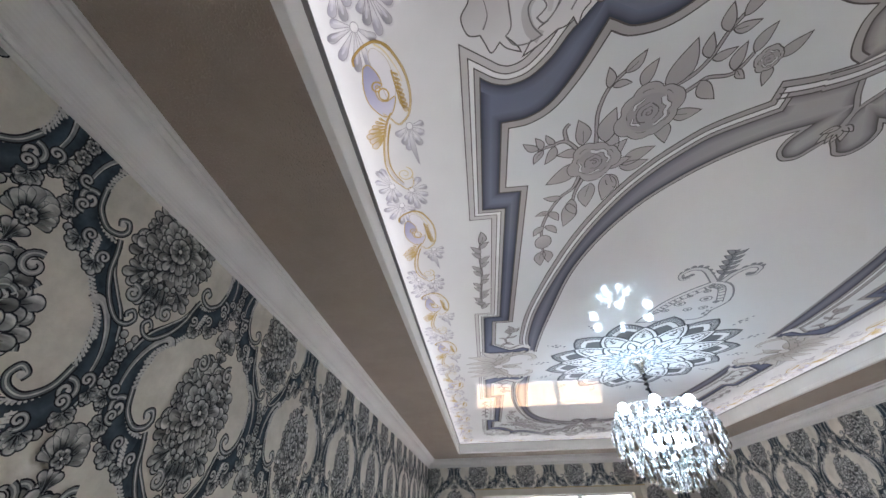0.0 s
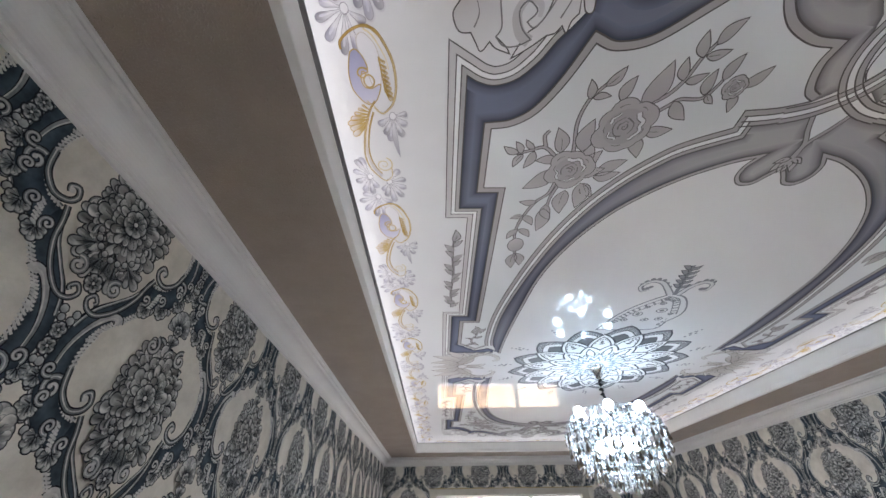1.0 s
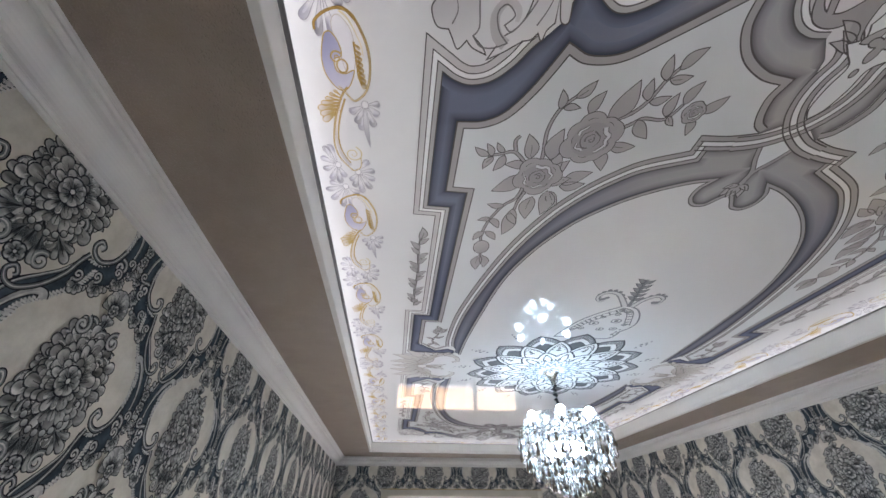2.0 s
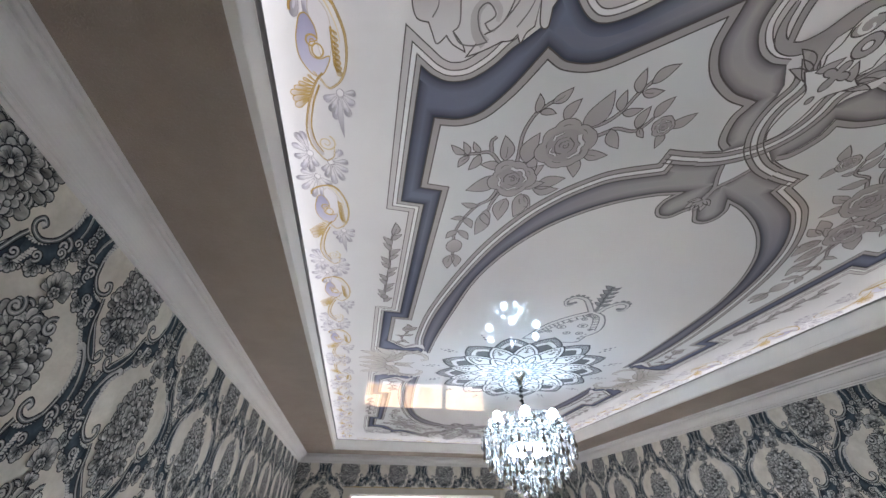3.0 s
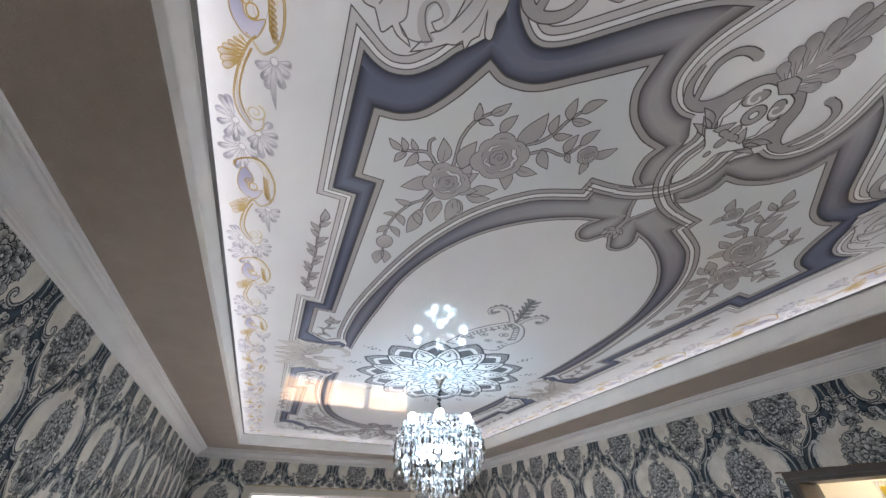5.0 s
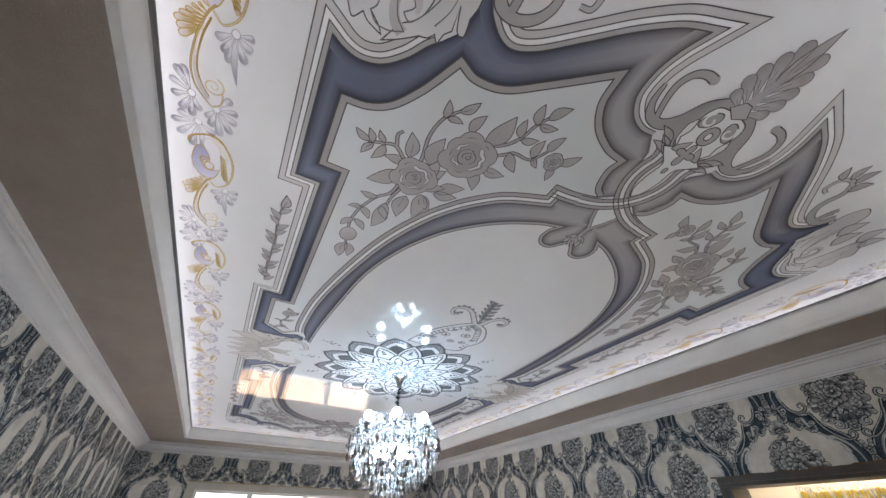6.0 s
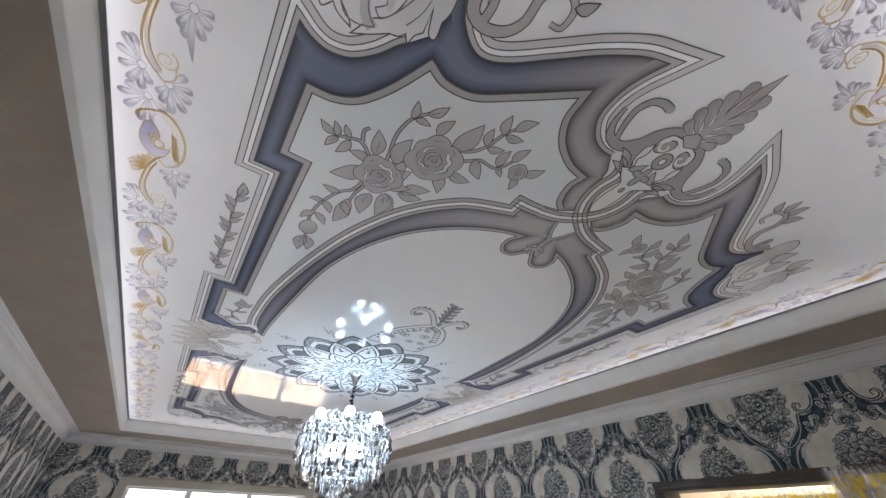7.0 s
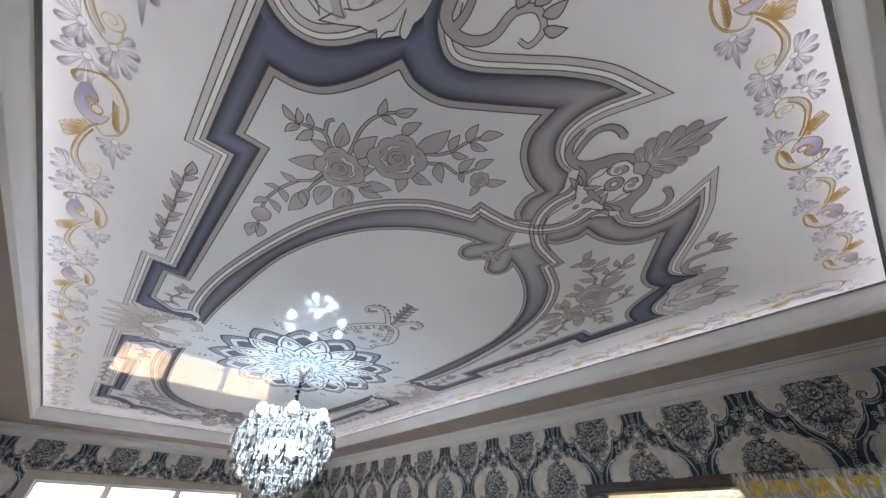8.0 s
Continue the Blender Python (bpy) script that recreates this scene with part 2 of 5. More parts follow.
def smooth(pts, steps=6, closed=False):
    """A curve through the points; a point with a third value of 1 is a corner."""
    P = [(p[0], p[1]) for p in pts]
    C = [len(p) > 2 and p[2] for p in pts]
    n, out = len(P), []
    for i in range(n if closed else n - 1):
        j = (i + 1) % n
        p1, p2 = P[i], P[j]
        p0 = p1 if C[i] or (not closed and i == 0) else P[i - 1]
        p3 = p2 if C[j] or (not closed and j == n - 1) else P[(j + 1) % n]
        straight = C[i] and C[j]
        for k in range(1 if straight else steps):
            t = k / steps
            out.append(tuple(0.5 * (2 * b + (c - a) * t + (2 * a - 5 * b + 4 * c - d) * t * t + (3 * b - a - 3 * c + d) * t ** 3) for a, b, c, d in zip(p0, p1, p2, p3)))
    if not closed:
        out.append(P[-1])
    return out


def shifted(path, d, closed=False):
    """The path moved d to its left, with mitred corners."""
    n, out = len(path), []
    for i in range(n):
        a = path[i - 1] if i or closed else None
        c = path[(i + 1) % n] if i < n - 1 or closed else None
        b = path[i]
        ns = []
        for p, q in ((a, b), (b, c)):
            if p and q:
                l = math.hypot(q[0] - p[0], q[1] - p[1])
                if l > 1e-9:
                    ns.append((-(q[1] - p[1]) / l, (q[0] - p[0]) / l))
        if len(ns) == 2:
            m = (ns[0][0] + ns[1][0], ns[0][1] + ns[1][1])
            k = max(m[0] ** 2 + m[1] ** 2, 0.5)
            out.append((b[0] + 2 * d * m[0] / k, b[1] + 2 * d * m[1] / k))
        elif ns:
            out.append((b[0] + d * ns[0][0], b[1] + d * ns[0][1]))
        else:
            out.append(b)
    return out


def area(poly):
    return sum(a[0] * b[1] - b[0] * a[1] for a, b in zip(poly, poly[1:] + poly[:1])) / 2


class Ink:
    """Flat coloured shapes in thin layers, placed by a mapping from drawing to world."""

    def __init__(self, place, layer=0.0003):
        self.place, self.step, self.v, self.f, self.c = place, layer, [], [], []
        self.turn = 0

    def next(self):
        """A hair's lift for each new shape, so that no two that overlap share a plane."""
        self.turn = (self.turn + 1) % 9

    def verts(self, pts, lay, cols, ripple=0.0):
        i = len(self.v)
        for q, p in enumerate(pts):
            self.v.append(self.place(p[0], p[1], (lay + 0.045 * self.turn + ripple * (q % 5)) * self.step))
        self.c.extend(cols)
        return i

    def fill(self, poly, col, lay, tip=None, axis=None):
        """Fills a polygon; with tip the colour runs to tip along axis (point, point)."""
        self.next()
        tris = tessellate_polygon([[Vector((p[0], p[1], 0)) for p in poly]])
        if tip:
            (ax, ay), (bx, by) = axis
            l2 = (bx - ax) ** 2 + (by - ay) ** 2
            cols = []
            for p in poly:
                t = min(1, max(0, ((p[0] - ax) * (bx - ax) + (p[1] - ay) * (by - ay)) / l2))
                cols.append(tuple(a + (b - a) * t for a, b in zip(col, tip)))
        else:
            cols = [col] * len(poly)
        i = self.verts(poly, lay, cols)
        self.f.extend((i + a, i + b, i + c) for a, b, c in tris)

    def band(self, path, d0, d1, col, lay, col1=None, closed=False):
        """A strip between two shifts of the path, with a run of colour across it."""
        a, b = shifted(path, d0, closed), shifted(path, d1, closed)
        i = self.verts(a, lay, [col] * len(a), 0.03)
        j = self.verts(b, lay, [col1 or col] * len(b), 0.03)
        n = len(path)
        for k in range(n if closed else n - 1):
            self.f.append((i + k, i + (k + 1) % n, j + (k + 1) % n, j + k))

    def line(self, path, w, lay, col=DARK, closed=False):
        self.band(path, -w / 2, w / 2, col, lay, closed=closed)

    def taper(self, path, w0, w1, col, lay, col1=None):
        n = len(path)
        if n < 2:
            return
        l, r = shifted(path, 1.0), shifted(path, -1.0)
        A, B = [], []
        for k, p in enumerate(path):
            w = (w0 + (w1 - w0) * k / (n - 1)) / 2
            A.append((p[0] + (l[k][0] - p[0]) * w, p[1] + (l[k][1] - p[1]) * w))
            B.append((p[0] + (r[k][0] - p[0]) * w, p[1] + (r[k][1] - p[1]) * w))
        cols = [tuple(x + (y - x) * k / (n - 1) for x, y in zip(col, col1 or col)) for k in range(n)]
        i = self.verts(A, lay, cols)
        j = self.verts(B, lay, cols)
        for k in range(n - 1):
            self.f.append((i + k, i + k + 1, j + k + 1, j + k))

    def shape(self, poly, col, lay, w=0.005, line=DARK, tip=None, axis=None):
        self.fill(poly, col, lay, tip, axis)
        self.line(poly, w, lay + 0.5, line, True)

    def glow(self, poly, col, edge, width, lay):
        """A fill that darkens in a soft airbrushed run towards its rim; colours may depend on the place."""
        C = col if callable(col) else lambda p: col
        E = edge if callable(edge) else lambda p: edge
        i = self.verts(poly, lay, [C(p) for p in poly])
        self.f.extend((i + a, i + b, i + c) for a, b, c in tessellate_polygon([[Vector((p[0], p[1], 0)) for p in poly]]))
        s = 1 if area(poly) > 0 else -1
        rims = [shifted(poly, s * width * q, True) for q in (0.0, 0.42, 1.0)]
        cols = [[E(p) for p in poly], [tuple(0.42 * a + 0.58 * b for a, b in zip(E(p), C(p))) for p in poly], [C(p) for p in poly]]
        n = len(poly)
        ids = []
        for r, c in zip(rims, cols):
            ids.append(len(self.v))
            for q, (p, ink) in enumerate(zip(r, c)):
                self.verts([p], lay + 0.5 + 0.45 * q / n, [ink])
        for a, b in zip(ids, ids[1:]):
            for k in range(n):
                self.f.append((a + k, a + (k + 1) % n, b + (k + 1) % n, b + k))

    def round_petal(self, x0, y0, x1, y1, w, col, tip, lay, line, lw=0.002):
        """A petal that is narrow at its foot and broad and round at its end."""
        dx, dy = x1 - x0, y1 - y0
        up, dn = [], []
        for t, h in ((0.0, 0.10), (0.25, 0.30), (0.5, 0.62), (0.7, 0.90), (0.83, 1.0), (0.93, 0.80), (0.985, 0.42)):
            up.append((x0 + dx * t - dy * h * w / 2, y0 + dy * t + dx * h * w / 2))
            dn.append((x0 + dx * t + dy * h * w / 2, y0 + dy * t - dx * h * w / 2))
        poly = up + [(x1, y1)] + dn[::-1]
        self.next()
        cols = [col, col, col, tip, tip, tip, tip, tip] + [tuple(0.5 * a + 0.5 * b for a, b in zip(col, tip))] * 4 + [col] * 3
        i = self.verts(poly, lay, cols)
        self.f.extend((i + a, i + b, i + c) for a, b, c in tessellate_polygon([[Vector((p[0], p[1], 0)) for p in poly]]))
        self.line(poly, lw, lay + 0.12, line, True)
        self.line([(x0 + dx * 0.15, y0 + dy * 0.15), (x0 + dx * 0.6, y0 + dy * 0.6)], lw * 0.7, lay + 0.14, line)

    def leaf(self, x0, y0, x1, y1, w=0.42, col=GREY, lay=10, bend=0.12, line=DARK, lw=0.0035, vein=True, tip=None):
        n, up, dn = 9, [], []
        dx, dy = x1 - x0, y1 - y0
        for k in range(n + 1):
            t = k / n
            b = bend * math.sin(math.pi * t)
            h = w * 0.5 * math.sin(math.pi * t ** 0.85) ** 0.9 * (1 - 0.25 * t)
            up.append((x0 + dx * t - dy * (b + h), y0 + dy * t + dx * (b + h)))
            dn.append((x0 + dx * t - dy * (b - h), y0 + dy * t + dx * (b - h)))
        poly = up + dn[-2:0:-1]
        self.fill(poly, col, lay, tip or tuple(min(1, c * 1.18) for c in col), ((x0, y0), (x1, y1)))
        if line:
            self.line(poly, lw, lay + 0.5, line, True)
        if vein and line:
            mid = [((a[0] + b[0]) / 2, (a[1] + b[1]) / 2) for a, b in zip(up, dn)][1:6]
            self.line(mid, lw * 0.6, lay + 0.6, line)

    def build(self, name, material, parent=None, label=""):
        me = bpy.data.meshes.new(name)
        me.from_pydata(self.v, [], self.f)
        at = me.color_attributes.new("ink", "FLOAT_COLOR", "POINT")
        at.data.foreach_set("color", np.array([(*c, 1.0) for c in self.c], dtype=np.float32).ravel())
        me.materials.append(material)
        ob = new(name, me)
        ob.parent = parent
        return tagged(ob, label)


def spiral(cx, cy, r, turns, start, n=26, inner=0.12):
    return [(cx + r * (1 - (1 - inner) * k / n) * math.cos(start + turns * 2 * math.pi * k / n), cy + r * (1 - (1 - inner) * k / n) * math.sin(start + turns * 2 * math.pi * k / n)) for k in range(n + 1)]


def circle(cx, cy, r, n=12, ry=None, turn=0.0):
    ry = ry or r
    c, s = math.cos(turn), math.sin(turn)
    return [(cx + r * math.cos(a) * c - ry * math.sin(a) * s, cy + r * math.cos(a) * s + ry * math.sin(a) * c) for a in (2 * math.pi * k / n for k in range(n))]


def quadrant(sx, sy):
    return lambda u, v, d: (sx * u, sy * v, TRAY - 0.0006 - d - (0.00013 if sx < 0 else 0.0))


# curves of one quarter: u from the long axis outwards, v from the middle towards the end
STEPPED = [(0.80, 0.255, 1), (1.10, 0.255, 1), (1.10, 0.79, 1), (1.01, 0.79, 1), (1.01, 1.655, 1), (1.095, 1.655, 1), (1.095, 2.155, 1), (1.06, 2.136), (1.015, 2.128), (0.96, 2.145), (0.91, 2.19), (0.875, 2.24), (0.855, 2.262)]
FLOURISH = [(0.80, 2.43), (0.765, 2.375), (0.70, 2.338), (0.63, 2.36), (0.53, 2.44), (0.44, 2.515), (0.35, 2.575), (0.275, 2.605, 1), (0.30, 2.545), (0.312, 2.48), (0.30, 2.41), (0.255, 2.362), (0.20, 2.342), (0.15, 2.345)]
PANEL = [(1.03, 0.40, 1), (1.03, 0.715, 1), (0.935, 0.715, 1), (0.935, 1.76, 1), (1.012, 1.76, 1), (1.012, 1.995, 1), (0.95, 2.005), (0.885, 2.045), (0.825, 2.13), (0.775, 2.235, 1), (0.72, 2.218), (0.63, 2.235), (0.53, 2.305), (0.395, 2.41, 1),
         (0.378, 2.34), (0.32, 2.275), (0.235, 2.235), (0.167, 2.226, 1), (0.172, 2.188), (0.158, 2.140), (0.134, 2.102), (0.100, 2.083, 1)]
OVAL_OUT = [(0.10, 2.083, 1), (0.18, 2.063), (0.272, 2.055, 1), (0.270, 1.998, 1), (0.387, 1.950), (0.457, 1.903), (0.553, 1.806), (0.644, 1.666), (0.734, 1.445), (0.812, 1.13), (0.866, 0.80), (0.878, 0.50), (0.866, 0.370, 1)]
OVAL_IN = [(0.748, 0.24, 1), (0.742, 0.50), (0.716, 0.85), (0.680, 1.18), (0.610, 1.42), (0.516, 1.60), (0.418, 1.714), (0.312, 1.798), (0.195, 1.860), (0.120, 1.884, 1), (0.138, 1.853), (0.137, 1.806), (0.104, 1.770), (0.056, 1.772), (0.026, 1.806), (0.0, 1.838, 1)]
STRAND = [(0.150, 2.036), (0.075, 2.057), (0.0, 2.101), (-0.044, 2.150), (-0.066, 2.200), (-0.071, 2.250), (-0.064, 2.300), (-0.078, 2.338), (-0.108, 2.360)]



def strips(k, path, side, lay):
    """The triple moulding drawn along a path: grey, white and grey with fine dark lines."""
    for a, b, c in ((0.0, 0.015, (0.46, 0.45, 0.46)), (0.015, 0.030, (0.78, 0.79, 0.80)), (0.030, 0.050, (0.58, 0.57, 0.58))):
        k.band(path, side * a, side * b, c, lay)
    for a in (0.0, 0.015, 0.030, 0.050):
        k.band(path, side * (a - 0.0016), side * (a + 0.0016), DARK, lay + 0.5)


def corner_frame(sx, sy):
    k = Ink(quadrant(sx, sy))
    stepped, flourish, panel, oval, inner = (smooth(p) for p in (STEPPED, FLOURISH, PANEL, OVAL_OUT, OVAL_IN))
    # blue band between the mouldings; it pales to smoke grey towards the knot
    def pale(p):
        t = min(1, max(0, (0.62 - p[0]) / 0.30)) if p[1] > 2.0 else 0.0
        return tuple(a + (b - a) * t for a, b in zip(BLUE, SMOKE))
    def rim(p):
        t = min(1, max(0, (0.62 - p[0]) / 0.30)) if p[1] > 2.0 else 0.0
        return tuple(a + (b - a) * t for a, b in zip(BLUE_EDGE, SMOKE_EDGE))
    blue = stepped + [(0.815, 2.31), (0.806, 2.37)] + flourish + [(0.105, 2.30), (0.070, 2.20), (0.035, 2.12), (0.10, 2.075)] + shifted(panel, -0.0225)[-6:1:-1] + [(1.052, 0.40), (0.93, 0.295), (0.845, 0.33), (0.80, 0.30)]
    k.glow(blue, pale, rim, 0.031, 2)
    strips(k, stepped, -1, 4)
    strips(k, flourish, -1, 4)
    # oval ring
    ring = shifted(oval, -0.050)
    poly = ring[::-1] + [(0.045, 2.05), (0.03, 1.985), (0.0, 1.925)] + shifted(inner, -0.014)[::-1]
    def ring_ink(p):
        t = min(1, max(0, (0.62 - p[0]) / 0.42)) if p[1] > 1.3 else 0.0
        return tuple(a + (b - a) * t for a, b in zip((0.215, 0.215, 0.27), SMOKE))
    def ring_rim(p):
        t = min(1, max(0, (0.42 - p[0]) / 0.30)) if p[1] > 1.3 else 0.0
        return tuple(a + (b - a) * t for a, b in zip(BLUE_EDGE, SMOKE_EDGE))
    k.glow(poly, ring_ink, ring_rim, 0.034, 5)
    k.band(inner, 0, -0.014, GREY, 7)
    k.line(inner, 0.004, 8)
    k.band(inner, -0.0125, -0.0155, DARK, 8)
    # panel
    whole = panel + oval[1:] + [(0.93, 0.315)]
    k.fill(whole, PANEL_INK, 9)
    s = -1 if area(whole) > 0 else 1
    k.band(panel, 0, s * 0.022, GREY, 10)
    k.band(panel, s * 0.020, s * 0.0245, DARK, 11)
    k.line(panel, 0.004, 11)
    low = [(0.866, 0.370), (0.93, 0.315), (1.03, 0.40)]
    k.band(low, 0, 0.018, GREY, 10)
    k.line(low, 0.004, 11)
    for a, b, c in ((0.0, -0.020, GREY), (-0.020, -0.038, (0.74, 0.76, 0.77)), (-0.038, -0.054, GREY)):
        k.band(oval, a, b, c, 10.25)
    for a in (0.0, -0.020, -0.038, -0.054):
        k.band(oval, a - 0.0021, a + 0.0021, DARK, 11.25)
    strand = smooth(STRAND)
    for a, b, c in ((-0.026, -0.009, GREY), (-0.009, 0.009, (0.74, 0.76, 0.77)), (0.009, 0.026, GREY)):
        k.band(strand, a, b, c, 12)
    for a in (-0.026, -0.009, 0.009, 0.026):
        k.band(strand, a - 0.0020, a + 0.0020, DARK, 13)
    # little leaf where the lobes meet
    for a, l in ((1.15, 0.050), (0.55, 0.066), (0.08, 0.060)):
        k.leaf(0.002, 1.885, 0.002 + l * math.sin(a), 1.885 - l * math.cos(a), 0.50, GREY, 13 + a, 0.06, vein=False)
    k.taper([(0.0, 1.93), (0.001, 1.86)], 0.012, 0.020, GREY, 14.4)
    return k.build("corner_frame", PRINT, film, "printed blue and grey baroque frame with stepped edges")


def blossom(k, x, y, r, n, lay, seed, line):
    """Overlapping lobes with one dark outline round them all."""
    rnd = random.Random(seed)
    lobes = []
    for i in range(n):
        a = 2 * math.pi * (i + rnd.uniform(-0.25, 0.25)) / n + seed
        q = rnd.uniform(0.50, 0.74)
        lobes.append((x + r * q * math.cos(a), y + r * q * math.sin(a), r * rnd.uniform(0.30, 0.46), a))
    for cx, cy, rr, a in lobes:
        k.fill(circle(cx, cy, rr + line, 16, rr * 1.15 + line, a), DARK, lay)
    for cx, cy, rr, a in lobes:
        k.fill(circle(cx, cy, rr, 16, rr * 1.15, a), GREY, lay + 0.5, tuple(c * 1.16 for c in GREY), ((x, y), (cx + 1.6 * (cx - x), cy + 1.6 * (cy - y))))
    k.fill(circle(x, y, r * 0.70, 18), tuple(c * 0.95 for c in GREY), lay + 0.8)
    return lobes


def rose(k, x, y, r, lay, seed):
    soft, gap = (0.17, 0.16, 0.165), (0.66, 0.68, 0.69)
    lobes = blossom(k, x, y, r * 1.06, 9, lay, seed, 0.0026)
    for cx, cy, rr, a in lobes[::2]:
        k.taper([(cx + rr * 0.8 * math.cos(t) - 0.4 * rr * math.cos(a), cy + rr * 0.8 * math.sin(t) - 0.4 * rr * math.sin(a)) for t in (a - 0.6 + 0.16 * q for q in range(8))], 0.0032, 0.001, soft, lay + 1.0)
    # one torn pale crescent beside the heart, with short gaps opposite
    for t0, t1, q0, w in ((0.1, 2.2, 0.62, 0.17), (3.0, 3.9, 0.56, 0.10), (4.5, 5.3, 0.60, 0.11)):
        arc = [(x + r * (q0 + 0.05 * math.sin(9 * t + seed)) * math.cos(t), y + r * (q0 + 0.06 * math.sin(7 * t)) * math.sin(t)) for t in (t0 + seed + (t1 - t0) * q / 14 for q in range(15))]
        k.taper(arc[::-1], r * w * 0.5 + 0.004, r * w + 0.004, soft, lay + 1.2)
        k.taper(arc[::-1], r * w * 0.4, r * w * 0.9, gap, lay + 1.4)
    for t0, t1, q0 in ((0.4, 3.4, 0.40), (3.6, 6.0, 0.34), (1.5, 4.0, 0.22)):
        arc = [(x + r * q0 * math.cos(t), y + r * (q0 + 0.03 * math.sin(5 * t)) * math.sin(t)) for t in (t0 - seed + (t1 - t0) * q / 12 for q in range(13))]
        k.taper(arc, r * 0.055, r * 0.02, soft, lay + 1.6)
    k.taper(spiral(x, y, r * 0.14, 1.1, seed), r * 0.05, 0.0015, soft, lay + 2.0)


def stem(k, pts, w=0.012, lay=12, col=GREY):
    p = smooth(pts)
    k.taper(p, w + 0.006, w * 0.6 + 0.006, DARK, lay)
    k.taper(p, w, w * 0.6, col, lay + 0.4)


SPRAY_TOP = [(0.913, 1.907, 0.964, 1.933), (0.903, 1.906, 0.928, 1.951), (0.866, 1.924, 0.897, 1.958), (0.898, 1.903, 0.924, 1.852), (0.863, 1.915, 0.887, 1.848), (0.742, 2.090, 0.756, 2.146), (0.734, 2.093, 0.685, 2.099), (0.710, 2.127, 0.672, 2.181)]
SPRAY_BIG = [(0.689, 1.820, 0.643, 1.918), (0.706, 1.850, 0.682, 1.947), (0.673, 1.806, 0.611, 1.846), (0.777, 1.908, 0.807, 1.999), (0.708, 1.913, 0.706, 2.029), (0.780, 1.876, 0.853, 1.878), (0.779, 1.840, 0.872, 1.757), (0.717, 1.748, 0.709, 1.630), (0.652, 2.084, 0.634, 2.156), (0.584, 2.070, 0.555, 2.196), (0.573, 1.966, 0.522, 1.889), (0.542, 1.988, 0.458, 1.995), (0.632, 1.815, 0.547, 1.880), (0.637, 1.807, 0.551, 1.829), (0.672, 1.782, 0.657, 1.659), (0.662, 1.780, 0.612, 1.716)]
SPRAY_SIDE = [(0.504, 2.142, 0.523, 2.204), (0.497, 2.138, 0.445, 2.163), (0.486, 2.202, 0.507, 2.267), (0.478, 2.205, 0.421, 2.222), (0.468, 2.233, 0.427, 2.294), (0.500, 2.083, 0.438, 2.025), (0.424, 2.101, 0.427, 2.174), (0.417, 2.104, 0.384, 2.076), (0.395, 2.143, 0.378, 2.213), (0.332, 2.125, 0.280, 2.182), (0.344, 2.107, 0.324, 2.049)]
SPRAY_LOW = [(0.809, 1.690, 0.872, 1.692), (0.773, 1.677, 0.739, 1.594), (0.775, 1.657, 0.776, 1.529), (0.840, 1.613, 0.892, 1.601), (0.846, 1.618, 0.800, 1.565), (0.852, 1.539, 0.889, 1.481), (0.847, 1.541, 0.797, 1.491), (0.839, 1.378, 0.838, 1.270), (0.829, 1.381, 0.805, 1.291)]


def rose_spray(sx, sy):
    k = Ink(quadrant(sx, sy))
    for s in ([(0.786, 1.890), (0.833, 1.929), (0.878, 1.917), (0.918, 1.905)], [(0.830, 1.932), (0.842, 1.969), (0.831, 1.990)], [(0.731, 1.879), (0.741, 1.940), (0.755, 2.017), (0.743, 2.088), (0.706, 2.136)], [(0.587, 2.065), (0.531, 2.098), (0.501, 2.143), (0.487, 2.201), (0.468, 2.240)], [(0.556, 2.031), (0.507, 2.071), (0.483, 2.089), (0.422, 2.093), (0.395, 2.143)], [(0.761, 1.803), (0.774, 1.733), (0.813, 1.688), (0.847, 1.604), (0.859, 1.529), (0.853, 1.463), (0.834, 1.362)], [(0.745, 1.786), (0.763, 1.713), (0.763, 1.648)]):
        stem(k, s, 0.009)
    for group, w in ((SPRAY_TOP, 0.46), (SPRAY_BIG, 0.50), (SPRAY_SIDE, 0.48), (SPRAY_LOW, 0.46)):
        for i, l in enumerate(group):
            k.leaf(*l, w=w + 0.04, lay=13 + 0.3 * (i % 3), bend=0.08 if i % 2 else -0.08, vein=(i % 4 == 3), lw=0.0028)
    k.shape(circle(0.844, 1.438, 0.034, 14, 0.044), GREY, 13, 0.003, tip=tuple(c * 1.3 for c in GREY), axis=((0.824, 1.408), (0.864, 1.468)))
    rose(k, 0.727, 1.837, 0.074, 15, 1)
    rose(k, 0.610, 2.002, 0.082, 19, 2)
    rose(k, 0.349, 2.124, 0.030, 15, 3)
    return k.build("rose_spray", PRINT, film, "printed grey rose spray with leaves and buds")


